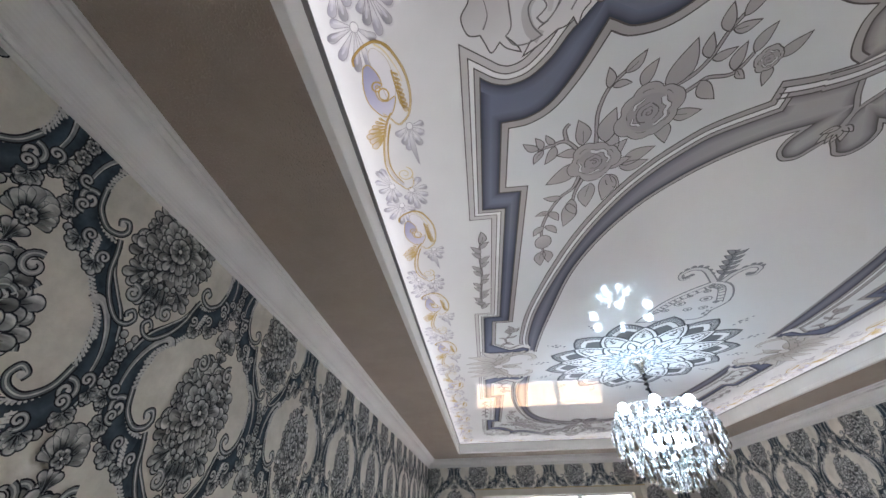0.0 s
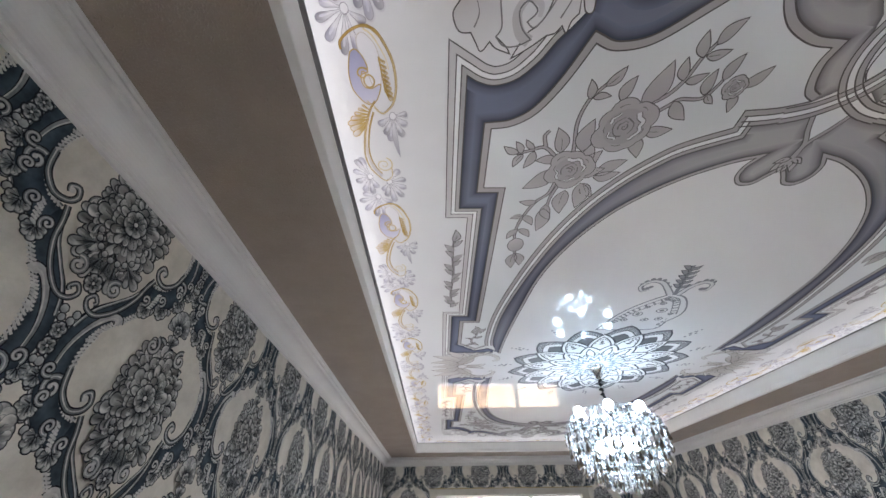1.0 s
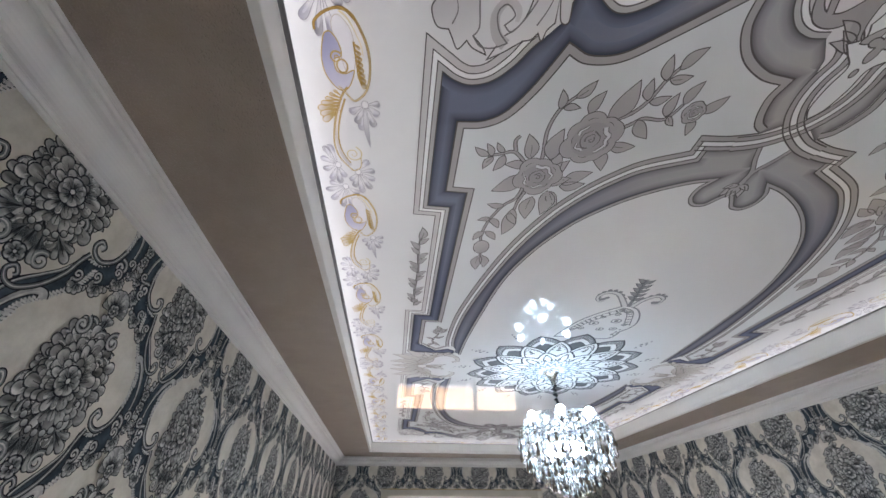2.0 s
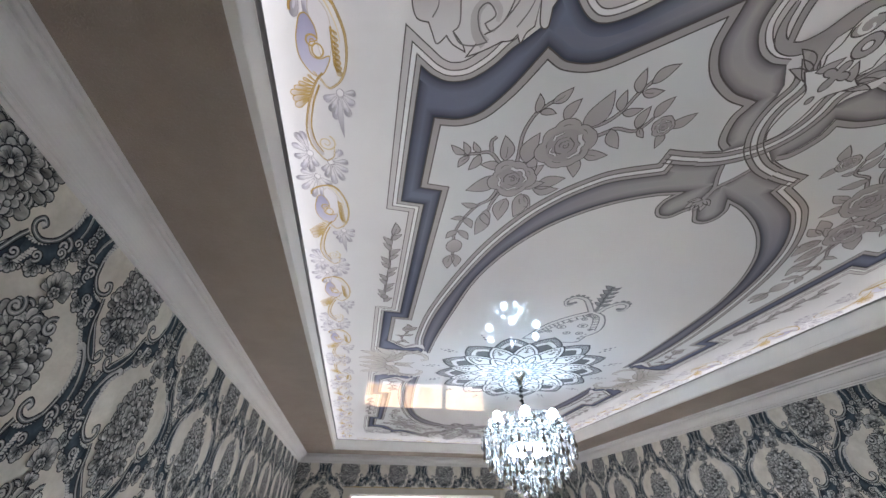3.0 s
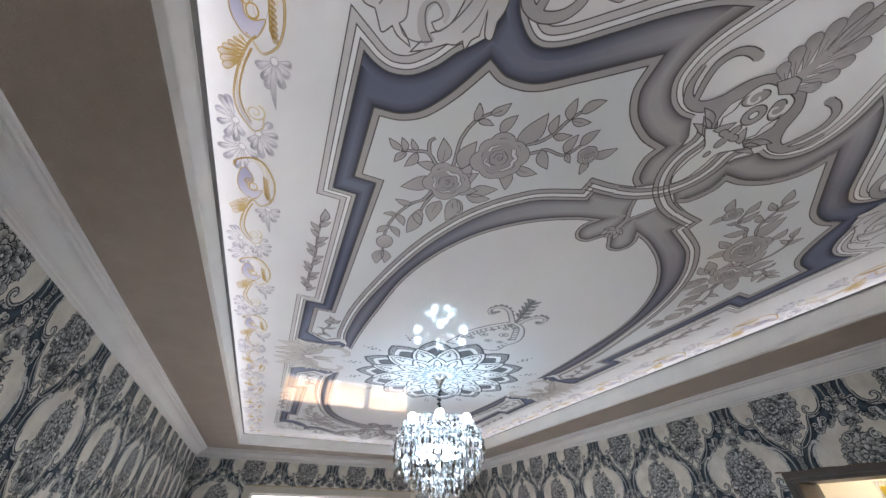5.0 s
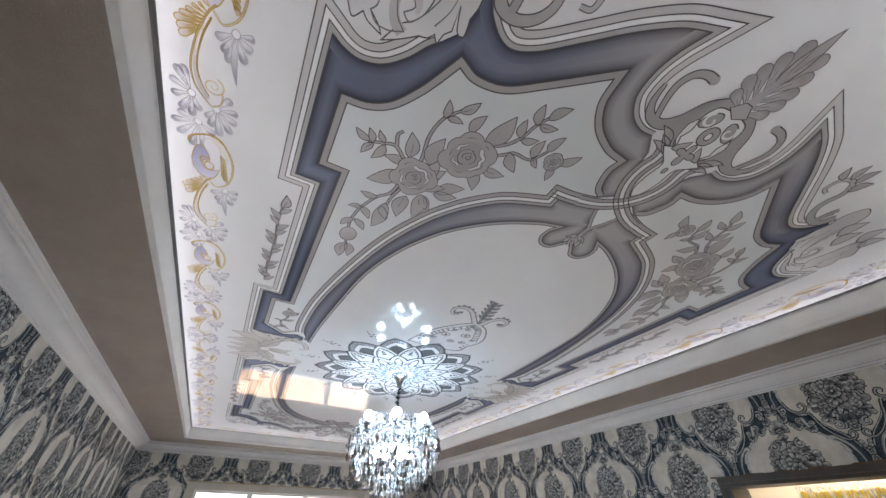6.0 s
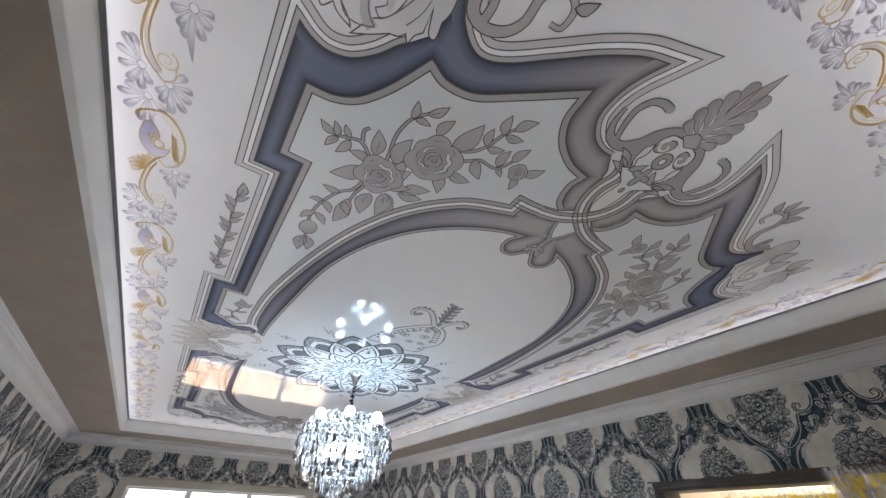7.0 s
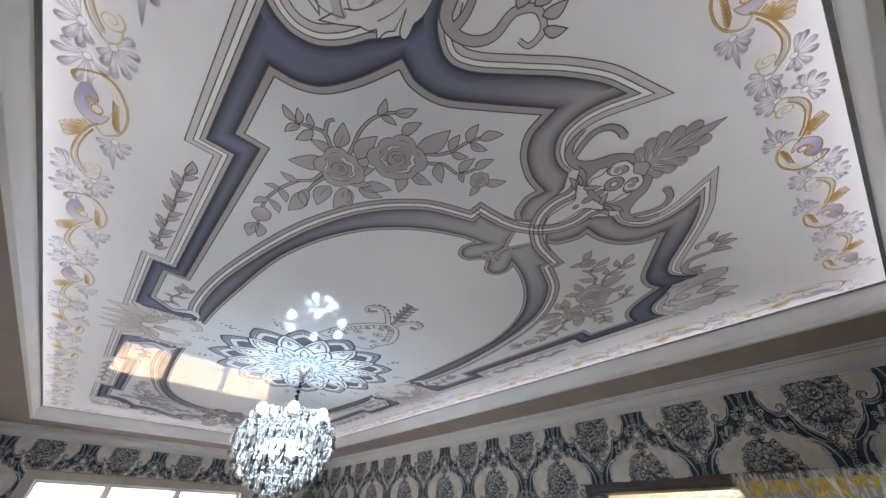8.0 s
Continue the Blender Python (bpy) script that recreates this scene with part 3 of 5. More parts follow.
def side_sprig(sx, sy):
    """The narrow laurel sprig in the recess of the stepped edge, and the rosebud beside the shell."""
    k = Ink(quadrant(sx, sy))
    stem(k, [(1.105, 0.90), (1.112, 1.05), (1.104, 1.22), (1.112, 1.38), (1.106, 1.48)], 0.006, 12)
    for i in range(8):
        v = 0.90 + i * 0.070
        s = 1 if i % 2 else -1
        k.leaf(1.108, v, 1.108 + s * 0.040, v + 0.052, 0.46, GREY, 13, 0.06 * s, lw=0.0022, vein=False)
        k.leaf(1.108, v + 0.035, 1.108 - s * 0.036, v + 0.080, 0.46, GREY, 13, -0.06 * s, lw=0.0022, vein=False)
    k.leaf(1.108, 1.46, 1.104, 1.535, 0.5, GREY, 13)
    k.shape(circle(1.108, 0.955, 0.018, 10), GREY, 14, 0.003)
    stem(k, [(0.95, 0.40), (0.965, 0.47), (0.94, 0.54), (0.935, 0.60)], 0.008, 12)
    for a in ((0.95, 0.42, 0.99, 0.37), (0.955, 0.44, 0.91, 0.39), (0.965, 0.48, 1.005, 0.50), (0.955, 0.50, 0.90, 0.53), (0.94, 0.55, 0.975, 0.60), (0.935, 0.58, 0.89, 0.635), (0.935, 0.60, 0.955, 0.665)):
        k.leaf(*a, lay=13)
    rose(k, 0.937, 0.60, 0.034, 14, 4)
    return k.build("laurel_sprig", PRINT, film, "printed grey laurel sprig")


def acanthus(sx, sy):
    """Foliage in the outer corner, above the stepped edge."""
    k = Ink(quadrant(sx, sy))
    back = smooth([(0.985, 2.198, 1), (0.945, 2.222), (0.905, 2.252, 1), (0.885, 2.258), (0.872, 2.274, 1), (0.858, 2.258), (0.852, 2.283), (0.838, 2.30, 1), (0.846, 2.36, 1), (0.826, 2.306), (0.806, 2.305), (0.812, 2.345, 1), (0.806, 2.375), (0.812, 2.42, 1),
                   (0.80, 2.47), (0.83, 2.53), (0.88, 2.51), (0.895, 2.44), (0.90, 2.38), (0.91, 2.31), (0.93, 2.275), (0.955, 2.255)], closed=True)
    k.shape(back, (0.72, 0.715, 0.725), 6, 0.0034, tip=(0.54, 0.53, 0.54), axis=((0.86, 2.27), (0.90, 2.42)))
    scroll = smooth([(1.035, 2.43), (1.028, 2.33), (1.018, 2.272), (1.030, 2.25, 1), (1.008, 2.228), (0.975, 2.228), (0.942, 2.243, 1), (0.968, 2.268), (0.980, 2.305), (0.962, 2.325), (0.938, 2.305), (0.958, 2.282, 1), (0.938, 2.270), (0.91, 2.305), (0.885, 2.37), (0.88, 2.45)])
    k.taper(scroll, 0.0036, 0.0036, (0.20, 0.195, 0.20), 8)
    curlp = smooth([(0.945, 2.238), (0.972, 2.258), (0.984, 2.30), (0.962, 2.332), (0.932, 2.318), (0.930, 2.292)])
    k.taper(curlp, 0.030, 0.010, PALE, 7, (0.60, 0.59, 0.60))
    cloud = smooth([(1.10, 2.41), (1.135, 2.375), (1.118, 2.335), (1.137, 2.30), (1.122, 2.262), (1.092, 2.258, 1), (1.080, 2.238), (1.064, 2.215), (1.044, 2.238, 1), (1.026, 2.222), (0.99, 2.210, 1), (1.0, 2.225), (1.030, 2.25, 1), (1.018, 2.272), (1.028, 2.33), (1.035, 2.40), (1.07, 2.44)], closed=True)
    k.shape(cloud, (0.72, 0.715, 0.725), 6.5, 0.0034, tip=(0.50, 0.49, 0.50), axis=((1.03, 2.23), (1.12, 2.38)))
    for p in ([(1.085, 2.27), (1.075, 2.30), (1.085, 2.335)], [(1.10, 2.345), (1.085, 2.355), (1.08, 2.38)], [(0.88, 2.29), (0.86, 2.34), (0.855, 2.41)]):
        k.taper(smooth(p), 0.004, 0.0015, (0.22, 0.215, 0.22), 8)
    for a in ((1.08, 2.41, 1.11, 2.49), (1.04, 2.42, 1.04, 2.52), (0.97, 2.36, 0.98, 2.46), (0.92, 2.40, 0.93, 2.50)):
        k.leaf(*a, w=0.62, col=PALE, lay=7, lw=0.004, vein=False)
    # scroll over the flourish
    arm = smooth([(0.785, 2.45), (0.765, 2.405), (0.72, 2.395), (0.675, 2.418), (0.652, 2.46), (0.655, 2.52), (0.62, 2.56), (0.575, 2.545), (0.57, 2.50), (0.60, 2.49)])
    k.taper(arm, 0.036, 0.014, DARK, 7)
    k.taper(arm, 0.029, 0.009, GREY, 7.4, PALE)
    spur = smooth([(0.735, 2.40), (0.735, 2.44), (0.745, 2.475)])
    k.taper(spur, 0.026, 0.020, DARK, 6.6)
    k.taper(spur, 0.020, 0.014, GREY, 7.5)
    for a in ((0.655, 2.53, 0.69, 2.59), (0.63, 2.56, 0.64, 2.625), (0.60, 2.56, 0.585, 2.62), (0.575, 2.545, 0.535, 2.585)):
        k.leaf(*a, w=0.55, col=GREY, lay=8, vein=False)
    return k.build("acanthus_corner", PRINT, film, "printed pale grey acanthus scrollwork")


def end_crest(sy):
    """The crest on the long axis: boss with scrolls, palmette and curling leaves."""
    k = Ink(lambda u, v, d: (u, sy * v, TRAY - 0.0006 - d))
    pale = (0.74, 0.755, 0.76)
    half = [(0.0, 2.142, 1), (0.024, 2.176), (0.032, 2.236), (0.030, 2.290), (0.062, 2.318), (0.090, 2.340, 1), (0.058, 2.358), (0.074, 2.386, 1), (0.067, 2.416), (0.079, 2.460), (0.066, 2.497), (0.030, 2.508)]
    boss = smooth(half + [(-p[0],) + p[1:] for p in half[:0:-1]], closed=True)
    for sd in (-1, 1):
        # grey acanthus body that clasps the field, with a free horn
        body = smooth([(sd * 0.035, 2.515), (sd * 0.090, 2.478), (sd * 0.122, 2.420), (sd * 0.165, 2.384), (sd * 0.215, 2.386), (sd * 0.248, 2.420), (sd * 0.262, 2.470)])
        k.taper(body, 0.062, 0.014, DARK, 14.2)
        k.taper(body, 0.055, 0.007, tuple(c * 0.94 for c in GREY), 14.6, GREY)
        foot = smooth([(sd * 0.118, 2.430), (sd * 0.104, 2.385), (sd * 0.080, 2.350), (sd * 0.052, 2.336)])
        k.taper(foot, 0.052, 0.020, DARK, 14.0)
        k.taper(foot, 0.045, 0.013, tuple(c * 0.94 for c in GREY), 14.7)
        horn = smooth([(sd * 0.196, 2.392), (sd * 0.220, 2.440), (sd * 0.231, 2.485), (sd * 0.216, 2.522), (sd * 0.185, 2.538), (sd * 0.152, 2.538)])
        k.taper(horn, 0.020, 0.028, DARK, 14.3)
        k.taper(horn, 0.013, 0.021, GREY, 14.8)
        k.fill(circle(sd * 0.152, 2.538, 0.0125, 10), GREY, 14.9)
        # flame tips where the strand ends
        for x0, y0, x1, y1 in ((0.070, 2.322, 0.136, 2.338), (0.062, 2.318, 0.128, 2.366), (0.078, 2.345, 0.152, 2.386)):
            k.leaf(sd * x0, y0, sd * x1, y1, 0.34, GREY, 14.4, 0.10 * sd, lw=0.003, vein=False)
    k.fill(boss, pale, 16)
    k.line(boss, 0.0042, 16.6, DARK, True)
    for sd in (-1, 1):
        # coiled eyes
        eye = circle(sd * 0.046, 2.463, 0.034, 18, 0.021, sd * -0.9)
        k.shape(eye, GREY, 17.2, 0.0038)
        k.taper(spiral(sd * 0.044, 2.462, 0.026, -0.9 * sd, 1.2 if sd > 0 else 1.94, 18, 0.25), 0.010, 0.005, pale, 18)
        k.leaf(sd * 0.060, 2.345, sd * 0.022, 2.392, 0.5, GREY, 17, 0.1 * sd, lw=0.0032, vein=False)
        for i, (x0, y0, x1, y1, w) in enumerate(((0.0, 2.600, 0.040, 2.715, 0.34), (0.0, 2.575, 0.062, 2.672, 0.34), (0.002, 2.552, 0.080, 2.630, 0.34), (0.004, 2.532, 0.088, 2.592, 0.36), (0.008, 2.516, 0.080, 2.552, 0.40))):
            k.round_petal(sd * x0, y0, sd * x1, y1, w, tuple(c * 1.25 for c in GREY), tuple(c * 0.96 for c in GREY), 18.5 + 0.6 * i, (0.20, 0.195, 0.20), 0.0026)
    k.leaf(0, 2.60, 0, 2.765, 0.30, GREY, 18.2, 0, lw=0.003, vein=False)
    k.taper([(0, 2.515), (0, 2.60), (0, 2.68)], 0.042, 0.004, tuple(c * 1.25 for c in GREY), 21.7, GREY)
    k.shape([(-0.040, 2.514), (0.0, 2.494), (0.040, 2.514), (0.012, 2.545), (-0.012, 2.545)], tuple(c * 1.15 for c in GREY), 21.9, 0.003)
    k.shape(circle(0, 2.426, 0.030, 18, 0.033), GREY, 19, 0.004)
    k.shape(circle(0, 2.426, 0.011, 12, 0.013), pale, 20, 0.0034)
    for q, col, lay in ((0.0, DARK, 19), (0.0035, GREY, 19.5)):
        k.fill(circle(0, 2.326, 0.015 - q, 12, 0.024 - q), col, lay)
        k.fill(circle(0, 2.372, 0.014 - q, 12, 0.020 - q), col, lay + 0.05)
        for sd in (-1, 1):
            k.fill(circle(sd * 0.021, 2.352, 0.019 - q, 12, 0.014 - q), col, lay + 0.1)
    k.fill(circle(0, 2.350, 0.013, 10), GREY, 19.8)
    k.shape(circle(0, 2.278, 0.008, 10, 0.012), GREY, 19, 0.0034)
    # diamond and crossing of the strands
    gem = smooth([(0, 2.080, 1), (0.058, 2.040, 1), (0.030, 1.992), (0.0, 1.950, 1), (-0.030, 1.992), (-0.058, 2.040, 1)], closed=True)
    k.fill(gem, (0.74, 0.77, 0.785), 11.5)
    for sd in (-1, 1):
        side = smooth([(sd * 0.058, 2.042), (sd * 0.034, 1.992), (sd * 0.004, 1.944), (sd * 0.002, 1.905)])
        k.taper(side, 0.017, 0.018, DARK, 11.7)
        k.taper(side, 0.011, 0.012, GREY, 11.9)
    return k.build("end_crest", PRINT, film, "printed grey crest with palmette and scrolls")


def side_shell(sx):
    """Pale fleur ornament in the middle of each long side."""
    k = Ink(lambda u, v, d: (sx * u, v, TRAY - 0.0006 - d))
    tan, pale = (0.44, 0.41, 0.385), (0.66, 0.645, 0.63)
    for s in (-1, 1):
        for i, (a, l, w) in enumerate(((0.25, 0.22, 0.42), (0.75, 0.27, 0.40), (1.2, 0.29, 0.38), (1.65, 0.25, 0.40))):
            k.leaf(1.02, s * 0.02, 1.02 + l * math.cos(a), s * (0.02 + l * math.sin(a)), w, tan, 15 - i, 0.18 * s, tip=pale, line=(0.20, 0.185, 0.18))
        arm = smooth([(1.03, s * 0.05), (0.96, s * 0.16), (0.87, s * 0.23), (0.78, s * 0.20), (0.75, s * 0.13), (0.79, s * 0.10)])
        k.taper(arm, 0.055, 0.022, (0.20, 0.185, 0.18), 14)
        k.taper(arm, 0.047, 0.016, tan, 14.5, pale)
        for a in ((0.98, 0.14, 0.99, 0.22), (0.92, 0.19, 0.91, 0.27), (0.86, 0.22, 0.82, 0.28)):
            k.leaf(a[0], s * a[1], a[2], s * a[3], 0.5, tan, 14, tip=pale, line=(0.20, 0.185, 0.18))
        k.leaf(0.99, s * 0.01, 0.83, s * 0.05, 0.42, tan, 15, 0.15 * s, tip=pale, line=(0.20, 0.185, 0.18))
    k.leaf(1.02, 0, 1.22, 0, 0.34, tan, 17, 0, tip=pale, line=(0.20, 0.185, 0.18))
    k.shape(circle(1.0, 0, 0.035, 14), pale, 18, 0.004, (0.20, 0.185, 0.18))
    return k.build("side_shell", PRINT, film, "printed pale fleur ornament")


def petal(r0, r1, half, a, n=8, point=0.8):
    up, dn = [], []
    for i in range(n + 1):
        t = i / n
        r = r0 + (r1 - r0) * t
        h = half * math.sin(math.pi * min(1, t) ** point) ** 0.75
        up.append((r * math.cos(a) - h * math.sin(a), r * math.sin(a) + h * math.cos(a)))
        dn.append((r * math.cos(a) + h * math.sin(a), r * math.sin(a) - h * math.cos(a)))
    return up + dn[-2:0:-1]


def medallion():
    k = Ink(lambda u, v, d: (u, v, TRAY - 0.0006 - d))
    ink, mid, white = (0.095, 0.10, 0.112), (0.25, 0.26, 0.285), (0.84, 0.85, 0.865)
    N = 14
    def ring(r0, r1, half, turn, fills, lay, n=N):
        for i in range(n):
            a = 2 * math.pi * (i + turn) / n
            for j, (k0, k1, kh, c) in enumerate(fills):
                k.fill(petal(r0 + (r1 - r0) * k0, r0 + (r1 - r0) * k1, half * kh, a), c, lay + j * 0.6 + 0.1 * (i % 2))
    ring(0.36, 0.655, 0.125, 0.5, ((0, 1, 1, ink), (0.02, 0.96, 0.92, mid), (0.05, 0.80, 0.80, ink), (0.07, 0.76, 0.74, white), (0.09, 0.62, 0.55, (0.17, 0.175, 0.19))), 3)
    for i in range(N):
        a0 = 2 * math.pi * (i + 0.5) / N
        for j in range(-6, 7):
            a = a0 + j * 0.026
            r = 0.625 - 0.0022 * j * j
            k.line([((r - 0.045) * math.cos(a), (r - 0.045) * math.sin(a)), (r * math.cos(a), r * math.sin(a))], 0.004, 6.8, (0.66, 0.67, 0.69))
        for j in range(3):
            r = 0.685 + j * 0.034
            a = 2 * math.pi * i / N
            k.fill(circle(r * math.cos(a), r * math.sin(a), 0.014 - 0.003 * j, 10, 0.010 - 0.002 * j, a), mid, 3)
            k.fill(circle((r - 0.045) * math.cos(a + 0.035), (r - 0.045) * math.sin(a + 0.035), 0.009, 8), mid, 3)
    ring(0.22, 0.555, 0.098, 0.0, ((0, 1, 1, ink), (0.03, 0.955, 0.86, white), (0.05, 0.88, 0.70, ink), (0.06, 0.85, 0.61, white)), 8)
    for i in range(N):
        a = 2 * math.pi * i / N
        for j in range(-3, 4):
            r, b = 0.475 - 0.006 * j * j, a + j * 0.034
            k.fill(circle(r * math.cos(b), r * math.sin(b), 0.0065, 8), ink, 11)
        for q in (0.40, 0.425, 0.445):
            k.fill(circle(q * math.cos(a), q * math.sin(a), 0.010, 6, 0.020 - (q - 0.40) * 0.25, a), ink, 11)
    ring(0.14, 0.385, 0.080, 0.5, ((0, 1, 1, ink), (0.04, 0.94, 0.82, white), (0.10, 0.80, 0.42, ink), (0.14, 0.76, 0.30, white)), 12)
    for i in range(N):
        a = 2 * math.pi * (i + 0.5) / N
        k.fill(circle(0.325 * math.cos(a), 0.325 * math.sin(a), 0.012, 10), ink, 15)
        for s in (-1, 1):
            c = (0.225, s * 0.035)
            k.line([(x * math.cos(a) - y * math.sin(a), x * math.sin(a) + y * math.cos(a)) for x, y in spiral(*c, 0.024, 1.0, 0.0, 14, 0.5)], 0.006, 15, ink)
    ring(0.07, 0.225, 0.036, 0.0, ((0, 1, 1, (0.28, 0.33, 0.38)), (0.06, 0.90, 0.72, white), (0.10, 0.70, 0.36, (0.35, 0.40, 0.45))), 16, 18)
    ring(0.03, 0.15, 0.026, 0.5, ((0, 1, 1, (0.25, 0.30, 0.35)), (0.06, 0.88, 0.66, white)), 19, 16)
    k.shape(circle(0, 0, 0.06, 20), (0.5, 0.53, 0.56), 21, 0.006, ink)
    # peacock-eye tail that leans to one side
    tail = smooth([(-0.20, -0.60, 1), (-0.14, -0.80), (-0.05, -0.93), (0.05, -1.02, 1), (0.14, -0.985), (0.205, -0.89), (0.225, -0.79), (0.18, -0.70, 1), (0.14, -0.60)], closed=True)
    k.shape(tail, (0.70, 0.71, 0.73), 1, 0.010, mid)
    for d, w in ((0.020, 0.006), (0.055, 0.006)):
        k.band(smooth([(-0.17, -0.72), (-0.10, -0.86), (0.05, -1.02, 1), (0.15, -0.97), (0.22, -0.80)]), d, d + w, mid, 2)
    ribs = shifted(smooth([(-0.17, -0.72), (-0.10, -0.86), (0.05, -1.02, 1), (0.15, -0.97), (0.22, -0.80)]), 0.040)
    for p, q in zip(ribs[::1], ribs[1::1]):
        d = math.hypot(q[0] - p[0], q[1] - p[1]) or 1
        n = (-(q[1] - p[1]) / d, (q[0] - p[0]) / d)
        k.line([(p[0] - n[0] * 0.018, p[1] - n[1] * 0.018), (p[0] + n[0] * 0.018, p[1] + n[1] * 0.018)], 0.010, 2, mid)
    for x, y, r in ((-0.03, -0.80, 0.028), (0.09, -0.84, 0.03), (0.12, -0.74, 0.022), (0.04, -0.73, 0.022), (-0.08, -0.73, 0.018), (0.06, -0.92, 0.016), (0.16, -0.80, 0.014), (-0.01, -0.88, 0.014)):
        k.line(circle(x, y, r, 12, r * 0.8), 0.007, 3, mid, True)
        k.fill(circle(x, y, r * 0.45, 8), mid, 3)
    for pts in ([(0.05, -1.01), (0.005, -1.07), (-0.05, -1.13), (-0.11, -1.14), (-0.145, -1.095), (-0.12, -1.05), (-0.09, -1.07)], [(0.09, -1.01), (0.11, -1.08), (0.16, -1.13), (0.21, -1.115), (0.215, -1.06), (0.18, -1.05)]):
        p = smooth(pts)
        k.taper(p, 0.040, 0.014, mid, 3)
        k.taper(p, 0.024, 0.006, (0.62, 0.63, 0.65), 4)
        for q in p[6::3]:
            k.fill(circle(q[0], q[1] - 0.018, 0.013, 8), mid, 2)
    k.taper(smooth([(0.07, -1.01), (0.055, -1.10), (0.035, -1.19), (0.02, -1.275)]), 0.020, 0.030, mid, 3)
    for i in range(5):
        v = 1.08 + i * 0.04
        for s in (-1, 1):
            k.leaf(0.055 - i * 0.008, -v, 0.055 - i * 0.008 + s * 0.045, -v - 0.035, 0.5, mid, 4, line=ink, vein=False)
    return k.build("medallion", PRINT, film, "printed grey mandala medallion with peacock tail")


SHELLS = ((0.011, -0.006, 8, ((-0.004, -0.060), (0.034, -0.078), (0.080, -0.062), (0.113, -0.026), (0.112, 0.012), (0.041, 0.039))),
          (0.283, 0.079, 9, ((0.312, 0.034), (0.345, 0.051), (0.367, 0.063), (0.351, 0.104), (0.312, 0.117), (0.276, 0.121))),
          (0.508, -0.022, 7, ((0.430, -0.043), (0.438, -0.060), (0.482, -0.075), (0.532, -0.073), (0.576, -0.052), (0.587, -0.023), (0.558, -0.004))),
          (0.530, 0.042, 9, ((0.573, 0.015), (0.600, 0.026), (0.625, 0.052), (0.602, 0.083), (0.560, 0.096), (0.520, 0.098), (0.478, 0.078))))


def border_unit(k, along, lay=4):
    """One repeat of the gold and white scroll border; along(s, w) gives the drawing point."""
    P = lambda pts: [along(*p) for p in pts]
    soft, edge = (0.58, 0.575, 0.60), (0.36, 0.35, 0.38)
    def shell(s, w, lay, tips):
        for i, (ts, tw) in enumerate(tips):
            b, t = along(s + 0.10 * (ts - s), w + 0.10 * (tw - w)), along(ts, tw)
            d = math.hypot(ts - s, tw - w)
            wide = min(0.50, 0.024 / d)
            # the drop shade, the grey flank and the pale ridge of each lobe
            k.round_petal(*b, *along(ts + 0.005, tw + 0.003), wide * 1.12, (0.76, 0.755, 0.77), soft, lay - 2.4, (0.70, 0.69, 0.72), 0.001)
            k.round_petal(*b, *t, wide, (0.72, 0.715, 0.73), (0.34, 0.335, 0.375) if i % 2 else (0.44, 0.435, 0.50), lay + 0.3 * (i % 2), edge, 0.0014)
            k.round_petal(*along(s + 0.25 * (ts - s), w + 0.25 * (tw - w)), *along(s + 0.86 * (ts - s) - 0.003, w + 0.86 * (tw - w)), wide * 0.42, (0.78, 0.775, 0.785), (0.60, 0.595, 0.66), lay + 0.7, (0.66, 0.655, 0.69), 0.0006)
        k.shape(P(circle(s, w, 0.012, 12, 0.010)), (0.80, 0.795, 0.81), lay + 1.1, 0.0018, edge)
    def gold(pts, w0, w1, lay, pale=GOLD):
        p = P(smooth(pts))
        k.taper(p, w0 * 0.75 + 0.0022, w1 * 0.75 + 0.0016, GOLD_DEEP, lay)
        k.taper(p, w0 * 0.75, w1 * 0.75, GOLD, lay + 0.3, pale)
    for sh in SHELLS:
        shell(*sh)
    # long dark spear among the lobes of the second shell
    k.leaf(*along(0.300, 0.078), *along(0.428, 0.089), w=0.13, col=(0.76, 0.755, 0.77), lay=10.4, bend=0.03, line=(0.42, 0.41, 0.46), lw=0.0016, vein=False, tip=(0.34, 0.335, 0.38))
    # drop: pale back lobe, lilac belly, coiled heart
    back = P(smooth([(0.062, 0.030), (0.092, 0.055), (0.143, 0.062), (0.189, 0.056), (0.200, 0.040), (0.170, 0.028), (0.130, 0.024), (0.098, 0.010), (0.070, 0.012)], closed=True))
    k.fill(back, (0.76, 0.755, 0.775), 10.6)
    k.line(back, 0.0018, 10.9, (0.55, 0.50, 0.44), True)
    drop = P(smooth([(0.101, 0.006), (0.103, -0.008), (0.119, -0.016), (0.164, -0.025), (0.206, -0.020), (0.240, 0.004), (0.246, 0.024), (0.230, 0.042), (0.189, 0.056), (0.200, 0.030), (0.193, 0.010), (0.165, 0.007), (0.154, 0.026), (0.124, 0.022)], closed=True))
    k.fill(drop, LILAC, 11, (0.68, 0.675, 0.75), (along(0.12, -0.025), along(0.24, 0.045)))
    k.line(drop, 0.0030, 11.6, GOLD, True)
    k.taper(P(spiral(0.160, 0.012, 0.017, 1.5, 2.2, 22)), 0.0050, 0.0022, GOLD, 12)
    k.line(P(circle(0.180, 0.026, 0.017, 14, 0.014)), 0.0042, 12.1, GOLD, True)
    # great loop round the drop, thick at its crown and fading along its back
    gold([(0.100, -0.033), (0.080, -0.030), (0.058, -0.004), (0.046, 0.028), (0.050, 0.048), (0.068, 0.068)], 0.0050, 0.0075, 12.6)
